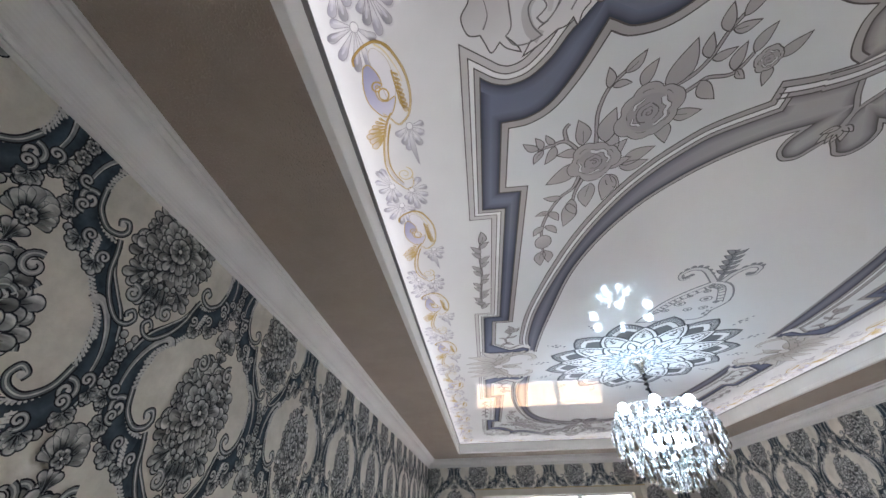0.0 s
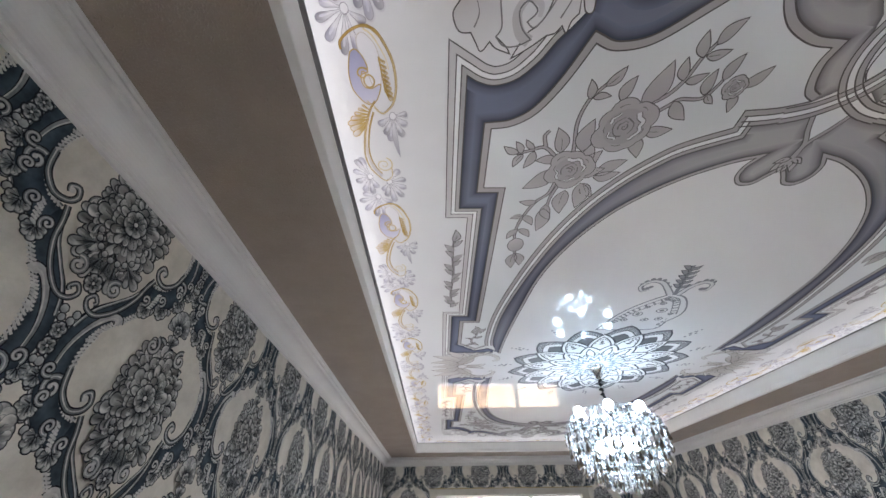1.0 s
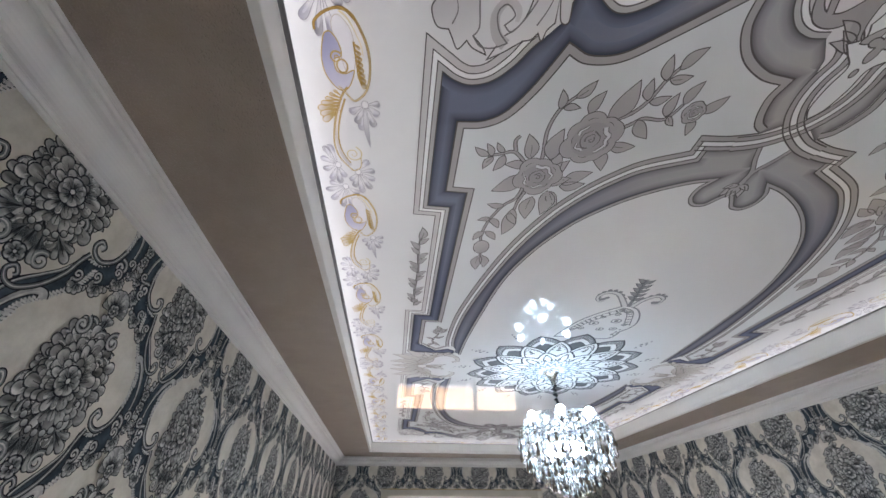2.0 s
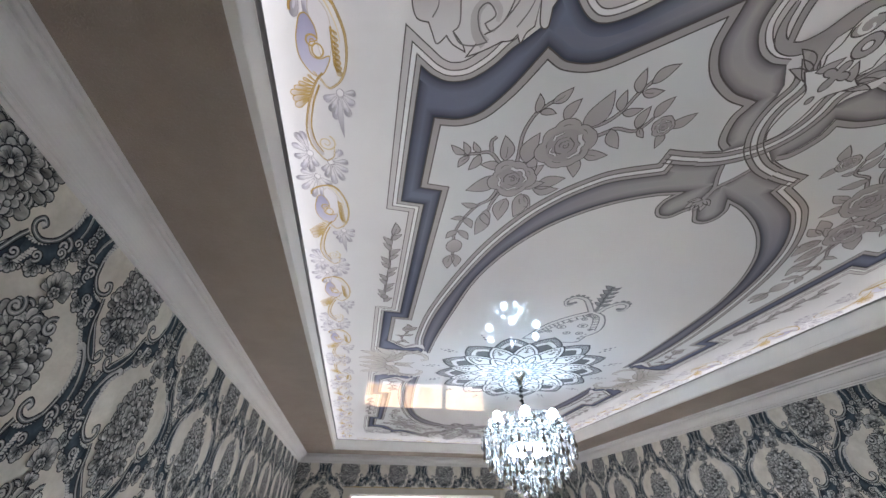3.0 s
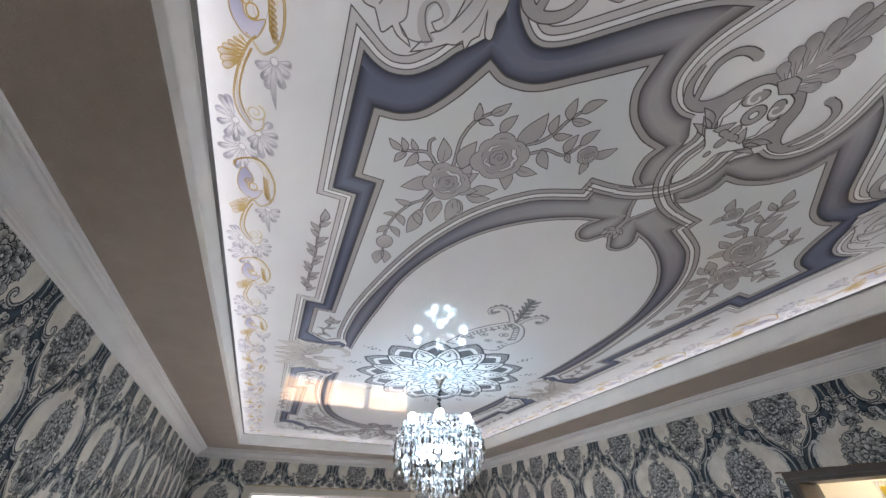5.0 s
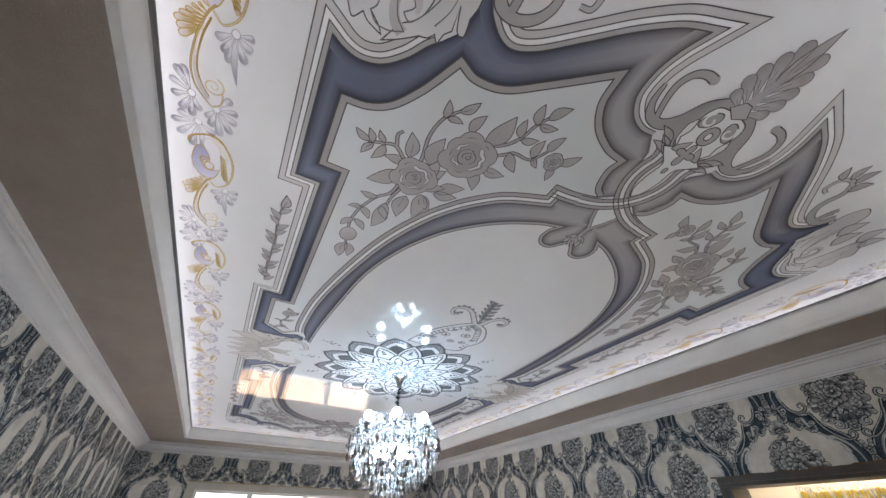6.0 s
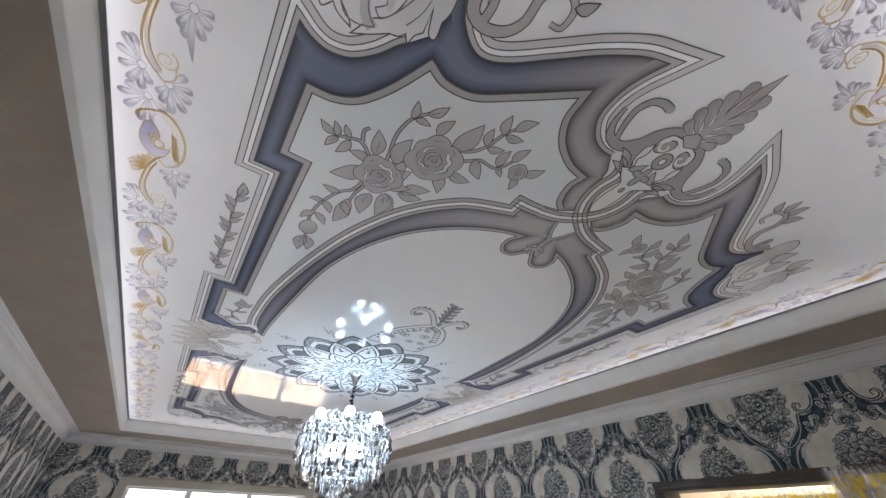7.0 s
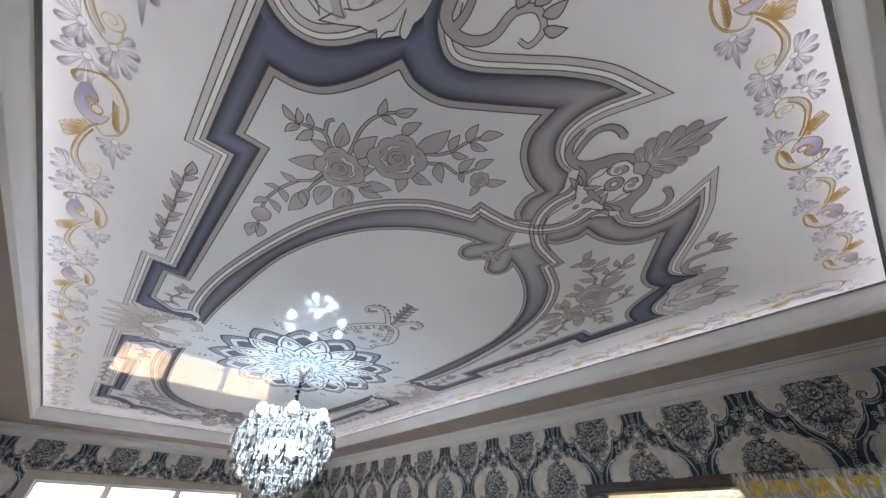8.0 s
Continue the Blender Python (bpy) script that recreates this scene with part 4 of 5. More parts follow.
    gold([(0.046, 0.028), (0.050, 0.048), (0.068, 0.068), (0.124, 0.093), (0.186, 0.098), (0.240, 0.086), (0.270, 0.060), (0.272, 0.045), (0.251, 0.027), (0.236, 0.010)], 0.0075, 0.0040, 12.4, (0.74, 0.66, 0.48))
    k.taper(P(smooth([(0.052, 0.030), (0.070, 0.052), (0.118, 0.076), (0.150, 0.082)])), 0.0045, 0.0015, (0.72, 0.63, 0.42), 12.2)
    # comb of small feathers
    for i in range(8):
        f = i / 7
        a = (0.121 + 0.085 * f, 0.061 + 0.004 * f)
        k.round_petal(*along(*a), *along(a[0] + 0.012 + 0.016 * f, a[1] + 0.013 + 0.006 * f), 0.42, GOLD_DEEP, (0.66, 0.60, 0.50), 12.8 + 0.1 * i, GOLD, 0.0016)
    gold([(0.117, 0.060), (0.160, 0.063), (0.210, 0.066)], 0.0045, 0.0020, 12.7)
    # frond: pale lobes edged in gold
    for i in range(7):
        f = i / 6
        k.round_petal(*along(0.262 + 0.046 * f, 0.012 - 0.008 * f), *along(0.249 + 0.098 * f ** 1.2, -0.004 - 0.054 * min(1, 1.5 * f) + 0.012 * max(0, f - 0.6) / 0.4), 0.30, (0.52, 0.42, 0.22), (0.70, 0.68, 0.70), 9 + 0.4 * i, GOLD, 0.0026)
    # S-shaped stem, grey flank, and the curl at its end
    gold([(0.236, 0.034), (0.263, 0.016), (0.328, -0.008), (0.412, -0.023), (0.470, -0.014), (0.509, 0.012), (0.525, 0.032), (0.505, 0.054), (0.466, 0.056)], 0.0052, 0.0028, 12.6, (0.72, 0.65, 0.50))
    gold([(0.270, 0.024), (0.328, 0.004), (0.400, -0.008), (0.455, 0.000), (0.495, 0.022)], 0.0042, 0.0022, 12.5)
    k.taper(P(smooth([(0.300, 0.004), (0.360, -0.011), (0.412, -0.014), (0.465, -0.004), (0.505, 0.020)])), 0.003, 0.012, (0.72, 0.66, 0.56), 12.2, (0.56, 0.55, 0.58))
    k.taper(P(spiral(0.458, 0.032, 0.030, -1.7, 2.8, 28)), 0.0046, 0.0020, (0.62, 0.53, 0.34), 13)


def border_long(sx, sy):
    k = Ink(quadrant(sx, sy))
    for i in range(5):
        s0 = 0.11 + 0.59 * i
        border_unit(k, lambda s, w: (1.385 - w, 3.02 - s0 - s))
    return k.build("scroll_border", PRINT, film, "printed white and gold shell scroll border")


def border_short(sx, sy):
    k = Ink(quadrant(sx, sy))
    for i in range(3):
        u0 = 0.41 * i
        border_unit(k, lambda s, w: (u0 + 0.70 * (0.60 - s), 2.912 - 0.90 * w))
    return k.build("scroll_border", PRINT, film, "printed white and gold shell scroll border")


for sx in (-1, 1):
    for sy in (-1, 1):
        for make in (corner_frame, rose_spray, side_sprig, acanthus, border_long, border_short):
            make(sx, sy)
    side_shell(sx)
for sy in (-1, 1):
    end_crest(sy)
medallion()

# ---- outside: ground, street and the sunlit house across the yard ----
GROUND = mat("dusty_ground", (0.09, 0.075, 0.06), 0.9, two=(0.06, 0.05, 0.042), scale=0.8)
OCHRE = mat("ochre_render", (0.46, 0.26, 0.12), 0.85, two=(0.66, 0.52, 0.38), scale=2.2, bump=0.2)
OCHRE_TRIM = mat("weathered_window_frame", (0.45, 0.40, 0.33), 0.7, two=(0.36, 0.31, 0.25), scale=6)
DARKGLASS = mat("dark_window_glass", (0.03, 0.035, 0.045), 0.08)
ROOFING = mat("brown_roof_sheet", (0.16, 0.07, 0.05), 0.5, two=(0.12, 0.05, 0.04), scale=3)
me = bpy.data.meshes.new("ground")
me.from_pydata([(-400, 3.9, -0.5), (400, 3.9, -0.5), (400, 800, -0.5), (-400, 800, -0.5)], [], [(0, 1, 2, 3)])
me.materials.append(GROUND)
tagged(new("ground", me), "dusty bare yard outside the window", "ground", **structure)
house = tagged(new("outbuilding"), "low ochre rendered outbuilding with white windows", "building")
house.location = (0, 9.0, -0.5)
part("wall", box(-9, 8, 0, 5, 0, 2.25), OCHRE, house)
part("roof", bar(-9.3, 8.3, -0.25, 5.3, 2.25, 2.40, 0.02), ROOFING, house)
for x in (-7.6, -5.2, 3.4, 5.8):
    w = part("window", bar(x, x + 1.0, -0.05, 0.02, 0.85, 1.95, 0.02), OCHRE_TRIM, house)
    for x0, x1 in ((x + 0.07, x + 0.46), (x + 0.54, x + 0.93)):
        part("pane", box(x0, x1, -0.065, -0.04, 0.93, 1.87), DARKGLASS, w)

balcony = tagged(new("balcony"), "narrow balcony with a pale solid parapet outside the window", "balcony")
balcony.location = (0, 4.3, -0.3)
part("slab", bar(-2.2, 2.2, -0.5, 0.55, -0.15, 0.0, 0.01), mat("grey_concrete", (0.16, 0.16, 0.155), 0.9, two=(0.12, 0.12, 0.115), scale=4), balcony)
part("parapet", bar(-2.2, 2.2, 0.42, 0.50, 0.0, 1.72, 0.01), mat("pale_parapet_panel", (0.42, 0.42, 0.43), 0.7, two=(0.36, 0.36, 0.37), scale=3), balcony)
part("handrail", bar(-2.25, 2.25, 0.38, 0.54, 1.72, 1.76, 0.01), mat("grey_handrail", (0.25, 0.25, 0.26), 0.5, two=(0.2, 0.2, 0.21), scale=8), balcony)

# ---- hall behind the doorway ----
CREAM = mat("cream_hall_paint", (0.74, 0.66, 0.52), 0.7, two=(0.70, 0.62, 0.48), scale=2)
tagged(obj("floor_hall", box(2.2, 3.9, -3.75, 1.0, -0.15, 0), FLOOR), "pale floor of the hall", "floor", **structure)
bm = box(3.7, 3.9, -3.75, 1.0, 0, 2.75)
box(2.2, 3.7, 0.9, 1.0, 0, 2.75, bm)
box(2.2, 3.7, -3.75, -3.65, 0, 2.75, bm)
tagged(obj("wall_hall", bm, CREAM), "cream painted hall wall", "wall", **structure)
tagged(obj("ceiling_hall", box(2.2, 3.9, -3.75, 1.0, 2.75, 2.85), WHITE), "white hall ceiling", "ceiling", **structure)
lamp = bpy.data.lights.new("hall_lamp", "AREA")
lamp.shape, lamp.size, lamp.energy, lamp.color = "DISK", 0.4, HALL_WATTS, (1.0, 0.93, 0.80)
new("hall_lamp", lamp).matrix_world = look((3.0, -1.3, 2.70), (3.0, -1.3, 0))

# packing film, creased and half clear over the goods
FILMWRAP = bpy.data.materials.new("clear_packing_film")
FILMWRAP.use_nodes = True
b = FILMWRAP.node_tree.nodes["Principled BSDF"]
b.inputs["Base Color"].default_value = (0.88, 0.87, 0.84, 1)
b.inputs["Roughness"].default_value, b.inputs["Alpha"].default_value = 0.06, 0.26
nt = FILMWRAP.node_tree
co, mp, nz, rp = nt.nodes.new("ShaderNodeTexCoord"), nt.nodes.new("ShaderNodeMapping"), nt.nodes.new("ShaderNodeTexNoise"), nt.nodes.new("ShaderNodeMapRange")
mp.inputs["Scale"].default_value = (30, 30, 7)
nz.inputs["Scale"].default_value, nz.inputs["Detail"].default_value, nz.inputs["Distortion"].default_value = 1.0, 5, 1.2
rp.inputs["From Min"].default_value, rp.inputs["From Max"].default_value, rp.inputs["To Min"].default_value, rp.inputs["To Max"].default_value = 0.46, 0.66, 0.08, 0.80
nt.links.new(co.outputs["Object"], mp.inputs["Vector"])
nt.links.new(mp.outputs["Vector"], nz.inputs["Vector"])
nt.links.new(nz.outputs["Fac"], rp.inputs["Value"])
nt.links.new(rp.outputs["Result"], b.inputs["Alpha"])
YELLOW = mat("yellow_packing_tape", (0.72, 0.50, 0.02), 0.3, two=(0.55, 0.40, 0.03), scale=9)
CARDBOARD = mat("grey_board_with_yellow_foam", (0.40, 0.36, 0.32), 0.6, two=(0.78, 0.62, 0.05), scale=4.5)
ramp = [n for n in CARDBOARD.node_tree.nodes if n.bl_idname == "ShaderNodeValToRGB"][0].color_ramp
ramp.elements[0].position, ramp.elements[1].position = 0.48, 0.58


def wrinkled(x0, x1, y0, y1, z0, z1, amp, seed, steps=70):
    """A loose skin round a box: long vertical creases crossed by crumples."""
    bm = bmesh.new()
    sides = ((x0, y0, x0, y1), (x0, y1, x1, y1), (x1, y1, x1, y0), (x1, y0, x0, y0))
    def at(x, y, z):
        n = noise.noise((y * 30 + seed, x * 9, z * 6)) + 0.8 * abs(noise.noise((y * 11 + z * 8, seed, z * 15))) + 0.5 * noise.noise((y * 45, z * 40, seed))
        return n * amp
    for ax, ay, bx, by in sides:
        n = max(2, round(math.hypot(bx - ax, by - ay) * steps))
        l = math.hypot(bx - ax, by - ay)
        nx, ny = -(by - ay) / l, (bx - ax) / l
        grid = []
        for i in range(n + 1):
            x, y = ax + (bx - ax) * i / n, ay + (by - ay) * i / n
            ease = min(1.0, 6 * min(i, n - i) / n)
            col = []
            for k in range(steps + 1):
                z = z1 - (z1 - z0) * (k / steps) ** 1.3
                d = at(x, y, z) * ease
                col.append(bm.verts.new((x + nx * d, y + ny * d, z + (0.5 * at(y, x, z) if k == 0 else 0))))
            grid.append(col)
        for i in range(n):
            for k in range(steps):
                bm.faces.new((grid[i][k], grid[i + 1][k], grid[i + 1][k + 1], grid[i][k + 1]))
    return bm


def wrapped_panel(name, x0, x1, y0, y1, z1, label, strips):
    t = tagged(new(name), label, "package")
    t.location = ((x0 + x1) / 2, (y0 + y1) / 2, 0)
    ox, oy = t.location.x, t.location.y
    part("panel", bar(x0 - ox, x1 - ox, y0 - oy, y1 - oy, 0.0, z1, 0.004), CARDBOARD, t)
    e = 0.005
    for z in (0.35, 1.1, z1 - 0.055):
        part("tape", bar(x0 - ox - e, x1 - ox + e, y0 - oy - e, y1 - oy + e, z, z + 0.05, 0.002), YELLOW, t)
    for f, w in strips:
        y = y0 + (y1 - y0) * f
        part("tape", bar(x0 - ox - 0.008, x1 - ox + 0.008, y - oy, y - oy + w, 0.02, z1 + 0.004, 0.002), YELLOW, t)
    part("film", wrinkled(x0 - ox - 0.024, x1 - ox + 0.024, y0 - oy - 0.024, y1 - oy + 0.024, 0.004, z1 + 0.03, 0.017, x0, 110), FILMWRAP, t, "crumpled clear packing film")
    return t


wrapped_panel("wrapped_door_leaf", 1.74, 1.80, -3.15, -2.02, 2.085, "door leaf in crumpled clear film with yellow tape", ((0.0, 0.06), (0.93, 0.05)))
wrapped_panel("wrapped_door_leaf", 2.38, 2.43, -1.95, -1.27, 2.06, "film-wrapped door leaf with yellow tape in the hall", ((0.0, 0.05), (0.45, 0.05), (0.955, 0.05)))

# ---- chandelier ----
CRYSTAL = bpy.data.materials.new("cut_crystal")
CRYSTAL.use_nodes = True
b = CRYSTAL.node_tree.nodes["Principled BSDF"]
b.inputs["Base Color"].default_value = (0.96, 0.98, 1.0, 1)
b.inputs["Roughness"].default_value, b.inputs["Transmission Weight"].default_value, b.inputs["IOR"].default_value = 0.02, 0.92, 1.62
SMOKED = mat("smoked_crystal", (0.20, 0.15, 0.09), 0.06, coat=1.0, two=(0.06, 0.06, 0.07), scale=30)


def lathe(profile, n=20, bm=None, at=(0, 0, 0)):
    bm = bm or bmesh.new()
    rings = [[bm.verts.new((at[0] + r * math.cos(2 * math.pi * i / n), at[1] + r * math.sin(2 * math.pi * i / n), at[2] + z)) for i in range(n)] for r, z in profile]
    for a, b in zip(rings, rings[1:]):
        for i in range(n):
            bm.faces.new((a[i], a[(i + 1) % n], b[(i + 1) % n], b[i]))
    bm.faces.new(rings[0][::-1])
    bm.faces.new(rings[-1])
    return bm


def tube(path, r, n=8, bm=None):
    bm = bm or bmesh.new()
    rings = []
    for i, p in enumerate(path):
        p = Vector(p)
        d = (Vector(path[min(i + 1, len(path) - 1)]) - Vector(path[max(i - 1, 0)])).normalized()
        q = d.to_track_quat("Z", "Y")
        rr = r(i / (len(path) - 1)) if callable(r) else r
        rings.append([bm.verts.new(p + q @ Vector((rr * math.cos(2 * math.pi * k / n), rr * math.sin(2 * math.pi * k / n), 0))) for k in range(n)])
    for a, b in zip(rings, rings[1:]):
        for k in range(n):
            bm.faces.new((a[k], a[(k + 1) % n], b[(k + 1) % n], b[k]))
    bm.faces.new(rings[0][::-1])
    bm.faces.new(rings[-1])
    return bm


chandelier = tagged(new("chandelier"), "lit crystal chandelier with chrome arms under the medallion", "chandelier")
chandelier.location = (0, 0, 2.80)      # parts measured down from the film
part("canopy", lathe([(0.010, -0.120), (0.016, -0.112), (0.020, -0.085), (0.034, -0.050), (0.050, -0.026), (0.062, -0.020), (0.064, -0.0085)], 24), CHROME, chandelier, "fluted chrome canopy", True)
for i in range(10):
    a = 2 * math.pi * i / 10
    part("canopy_bead", lathe([(0.002, -0.009), (0.008, -0.004), (0.010, 0.002), (0.007, 0.008), (0.002, 0.010)], 8, None, (0.060 * math.cos(a), 0.060 * math.sin(a), -0.030)), CRYSTAL, chandelier, "", True)
sleeve_path = [(0.006 * math.sin(i * 1.9), 0.006 * math.cos(i * 2.3), -0.105 - i * 0.0125) for i in range(12)]
part("chain_sleeve", tube(sleeve_path, lambda t: 0.013 + 0.004 * math.sin(t * 25), 10), BLACK, chandelier, "gathered black fabric chain sleeve", True)
part("rod", tube([(0, 0, -0.235), (0, 0, -0.34)], 0.0085, 12), CHROME, chandelier, "", True)
part("column", lathe([(0.010, -0.70), (0.030, -0.69), (0.042, -0.66), (0.020, -0.63), (0.014, -0.58), (0.030, -0.555), (0.048, -0.53), (0.030, -0.50), (0.014, -0.47), (0.014, -0.42), (0.030, -0.40), (0.036, -0.375), (0.018, -0.35), (0.010, -0.325)], 20), CHROME, chandelier, "", True)


def bulb_profile(k=1.0):
    return [(0.010 * k, 0.0), (0.020 * k, 0.004 * k), (0.032 * k, 0.016 * k), (0.039 * k, 0.036 * k), (0.039 * k, 0.048 * k), (0.032 * k, 0.066 * k), (0.018 * k, 0.078 * k), (0.002, 0.082 * k)]


for i in range(6):
    a = 2 * math.pi * (i + 0.15) / 6
    ca, sa = math.cos(a), math.sin(a)
    path = smooth([(0.02, -0.50), (0.08, -0.545), (0.16, -0.53), (0.205, -0.47), (0.222, -0.41)])
    arm = part("arm", tube([(r * ca, r * sa, z) for r, z in path], 0.007, 8), CHROME, chandelier, "", True)
    coil = [(0.115 + 0.052 * (1 - 0.75 * q / 19) * math.cos(1.2 + q * 0.38), -0.455 + 0.052 * (1 - 0.75 * q / 19) * math.sin(1.2 + q * 0.38)) for q in range(20)]
    part("scroll", tube([(r * ca, r * sa, z) for r, z in coil], 0.0045, 6), CHROME, arm, "", True)
    at = (0.222 * ca, 0.222 * sa, -0.41)
    part("drip_cup", lathe([(0.006, -0.004), (0.030, 0.002), (0.046, 0.012), (0.048, 0.015), (0.030, 0.007), (0.012, 0.004)], 16, None, at), CRYSTAL, arm, "", True)
    part("candle_sleeve", lathe([(0.011, 0.004), (0.012, 0.035), (0.010, 0.045)], 12, None, at), CHROME, arm, "", True)
    part("bulb", lathe(bulb_profile(0.80), 14, None, (at[0], at[1], at[2] + 0.040)), BULB, arm, "lit round bulb", True)
for i in range(6):
    a = 2 * math.pi * (i + 0.65) / 6
    part("bulb", lathe(bulb_profile(0.85), 12, None, (0.105 * math.cos(a), 0.105 * math.sin(a), -0.575)), BULB, chandelier, "lit inner bulb", True)

# rings that carry the drops: radius, height, count, length
RINGS = ((0.262, -0.352, 36, 0.048), (0.190, -0.322, 24, 0.046), (0.300, -0.405, 46, 0.052), (0.316, -0.460, 50, 0.060), (0.306, -0.520, 46, 0.064), (0.276, -0.580, 40, 0.064), (0.232, -0.630, 32, 0.060), (0.178, -0.672, 26, 0.060), (0.122, -0.705, 18, 0.056), (0.066, -0.730, 11, 0.054), (0.110, -0.315, 14, 0.045), (0.165, -0.500, 18, 0.050))


def drop_mesh(h):
    """A cut teardrop on a bead: facets, narrow neck, pointed end."""
    bm = lathe([(0.0015, -0.004), (0.0065, -0.009), (0.0065, -0.013), (0.0015, -0.018)], 6)
    lathe([(0.0012, -0.020), (0.004, -0.030), (0.0080, -0.020 - h * 0.45), (0.0115, -0.020 - h * 0.62), (0.0100, -0.020 - h * 0.80), (0.0015, -0.020 - h)], 6, bm)
    return bm


random.seed(7)
for r, z, n, h in RINGS:
    part("carrier_ring", tube([(r * math.cos(2 * math.pi * i / 40), r * math.sin(2 * math.pi * i / 40), z) for i in range(41)], 0.0022, 6), CHROME, chandelier, "", True)
    first = None
    for i in range(n):
        if first is None:
            first = part("crystal_drop", drop_mesh(h), CRYSTAL, chandelier)
            dark = first.data.copy()
            dark.materials.clear()
            dark.materials.append(SMOKED)
            ob = first
        else:
            ob = new("crystal_drop", dark if random.random() < (0.34 if z > -0.57 else 0.60) else first.data)
            ob.parent = chandelier
        a = 2 * math.pi * (i + random.uniform(-0.15, 0.15)) / n
        ob.matrix_basis = pose(r * math.cos(a), r * math.sin(a), z, random.uniform(-5, 5), random.uniform(-5, 5), random.uniform(0, 90))
beads = bmesh.new()


def strand(p0, p1, sag, n):
    for i in range(n):
        t = (i + 0.5) / n
        lathe([(0.001, -0.0078), (0.0068, -0.003), (0.0068, 0.003), (0.001, 0.0078)], 6, beads, (p0[0] + (p1[0] - p0[0]) * t, p0[1] + (p1[1] - p0[1]) * t, p0[2] + (p1[2] - p0[2]) * t - sag * 4 * t * (1 - t)))


for i in range(14):
    a = 2 * math.pi * i / 14
    strand((0.030 * math.cos(a), 0.030 * math.sin(a), -0.335), (0.300 * math.cos(a), 0.300 * math.sin(a), -0.415), 0.035, 17)
    strand((0.305 * math.cos(a), 0.305 * math.sin(a), -0.525), (0.110 * math.cos(a + 0.2), 0.110 * math.sin(a + 0.2), -0.700), 0.030, 16)
tagged(part("bead_strand", beads, CRYSTAL, chandelier, "swagged strands of cut crystal beads"), kind="stuff")
part("end_ball", lathe([(0.002, -0.800), (0.014, -0.792), (0.021, -0.775), (0.021, -0.765), (0.014, -0.748), (0.003, -0.740)], 10), CRYSTAL, chandelier)
part("end_stem", tube([(0, 0, -0.70), (0, 0, -0.742)], 0.004, 8), CHROME, chandelier)

# ---- damask wallpaper: one relief motif, repeated in half-drop over the walls ----
PW, PH = 0.64, 0.72             # width and height of the repeat
SLATE, SLATE_DK, SILVER, STEEL, SHADE = (0.075, 0.100, 0.125), (0.028, 0.038, 0.050), (0.56, 0.56, 0.55), (0.185, 0.205, 0.215), (0.026, 0.028, 0.034)
DAMASK = ink_material("embossed_damask_ink", 0.5, 0.0)
nt = DAMASK.node_tree
co, nz, mx = nt.nodes.new("ShaderNodeTexCoord"), nt.nodes.new("ShaderNodeTexNoise"), nt.nodes.new("ShaderNodeMix")
nz.inputs["Scale"].default_value, nz.inputs["Detail"].default_value = 55, 6
mx.data_type, mx.blend_type = "RGBA", "MULTIPLY"
mx.inputs["Factor"].default_value = 0.55
rp = nt.nodes.new("ShaderNodeValToRGB")
rp.color_ramp.elements[0].position, rp.color_ramp.elements[1].position = 0.30, 0.66
rp.color_ramp.elements[0].color, rp.color_ramp.elements[1].color = (0.50, 0.51, 0.54, 1), (1.30, 1.29, 1.26, 1)
nt.links.new(co.outputs["Object"], nz.inputs["Vector"])
nt.links.new(nz.outputs["Fac"], rp.inputs["Fac"])
src = [n for n in nt.nodes if n.bl_idname == "ShaderNodeAttribute"][0]
nt.links.new(src.outputs["Color"], mx.inputs["A"])
nt.links.new(rp.outputs["Color"], mx.inputs["B"])
nt.links.new(mx.outputs["Result"], nt.nodes["Principled BSDF"].inputs["Base Color"])


def rlf(k, x0, y0, x1, y1, w, lay, bend=0.0, lo=STEEL, hi=SILVER, rim=0.0022):
    """A printed ruffled leaf of three lobes: black rim, dark foot, silver ends and a bright flank."""
    l = math.hypot(x1 - x0, y1 - y0)
    ux, uy = (x1 - x0) / l, (y1 - y0) / l
    lobes = []
    for a, f0, q in ((0.55, 0.12, 0.70), (-0.55, 0.12, 0.70), (0.0, 0.0, 1.0)):
        ca, sa = math.cos(a), math.sin(a)
        dx, dy = ux * ca - uy * sa, ux * sa + uy * ca
        lobes.append((x0 + ux * l * f0, y0 + uy * l * f0, dx, dy, l * q))
    for bx, by, dx, dy, n in lobes:
        k.round_petal(bx - dx * rim * 0.5, by - dy * rim * 0.5, bx + dx * (n + rim), by + dy * (n + rim), (w * n + 2 * rim) / (n + 1.5 * rim), SHADE, SHADE, lay, SHADE, 0.001)
    mid = tuple(0.30 * c for c in lo)
    for i, (bx, by, dx, dy, n) in enumerate(lobes):
        k.round_petal(bx, by, bx + dx * n, by + dy * n, w * 0.96, mid, hi, lay + 0.3 + 0.12 * i, lo, 0.0012)
    k.taper([(x0 + ux * l * 0.1, y0 + uy * l * 0.1), (x0 + ux * l * 0.75, y0 + uy * l * 0.75)], 0.0040, 0.001, SHADE, lay + 0.85)


def curl(k, x, y, r, turn, start, lay, w=0.014):
    p = spiral(x, y, r, turn, start, 20, 0.2)
    k.taper(p, w + 0.006, w * 0.5 + 0.005, SHADE, lay)
    k.taper(p, w, w * 0.5, STEEL, lay + 0.3, SILVER)
    k.taper(p, w * 0.3, w * 0.15, SILVER, lay + 0.5)
    k.fill(circle(p[-1][0], p[-1][1], w * 0.5, 8), SILVER, lay + 0.6)


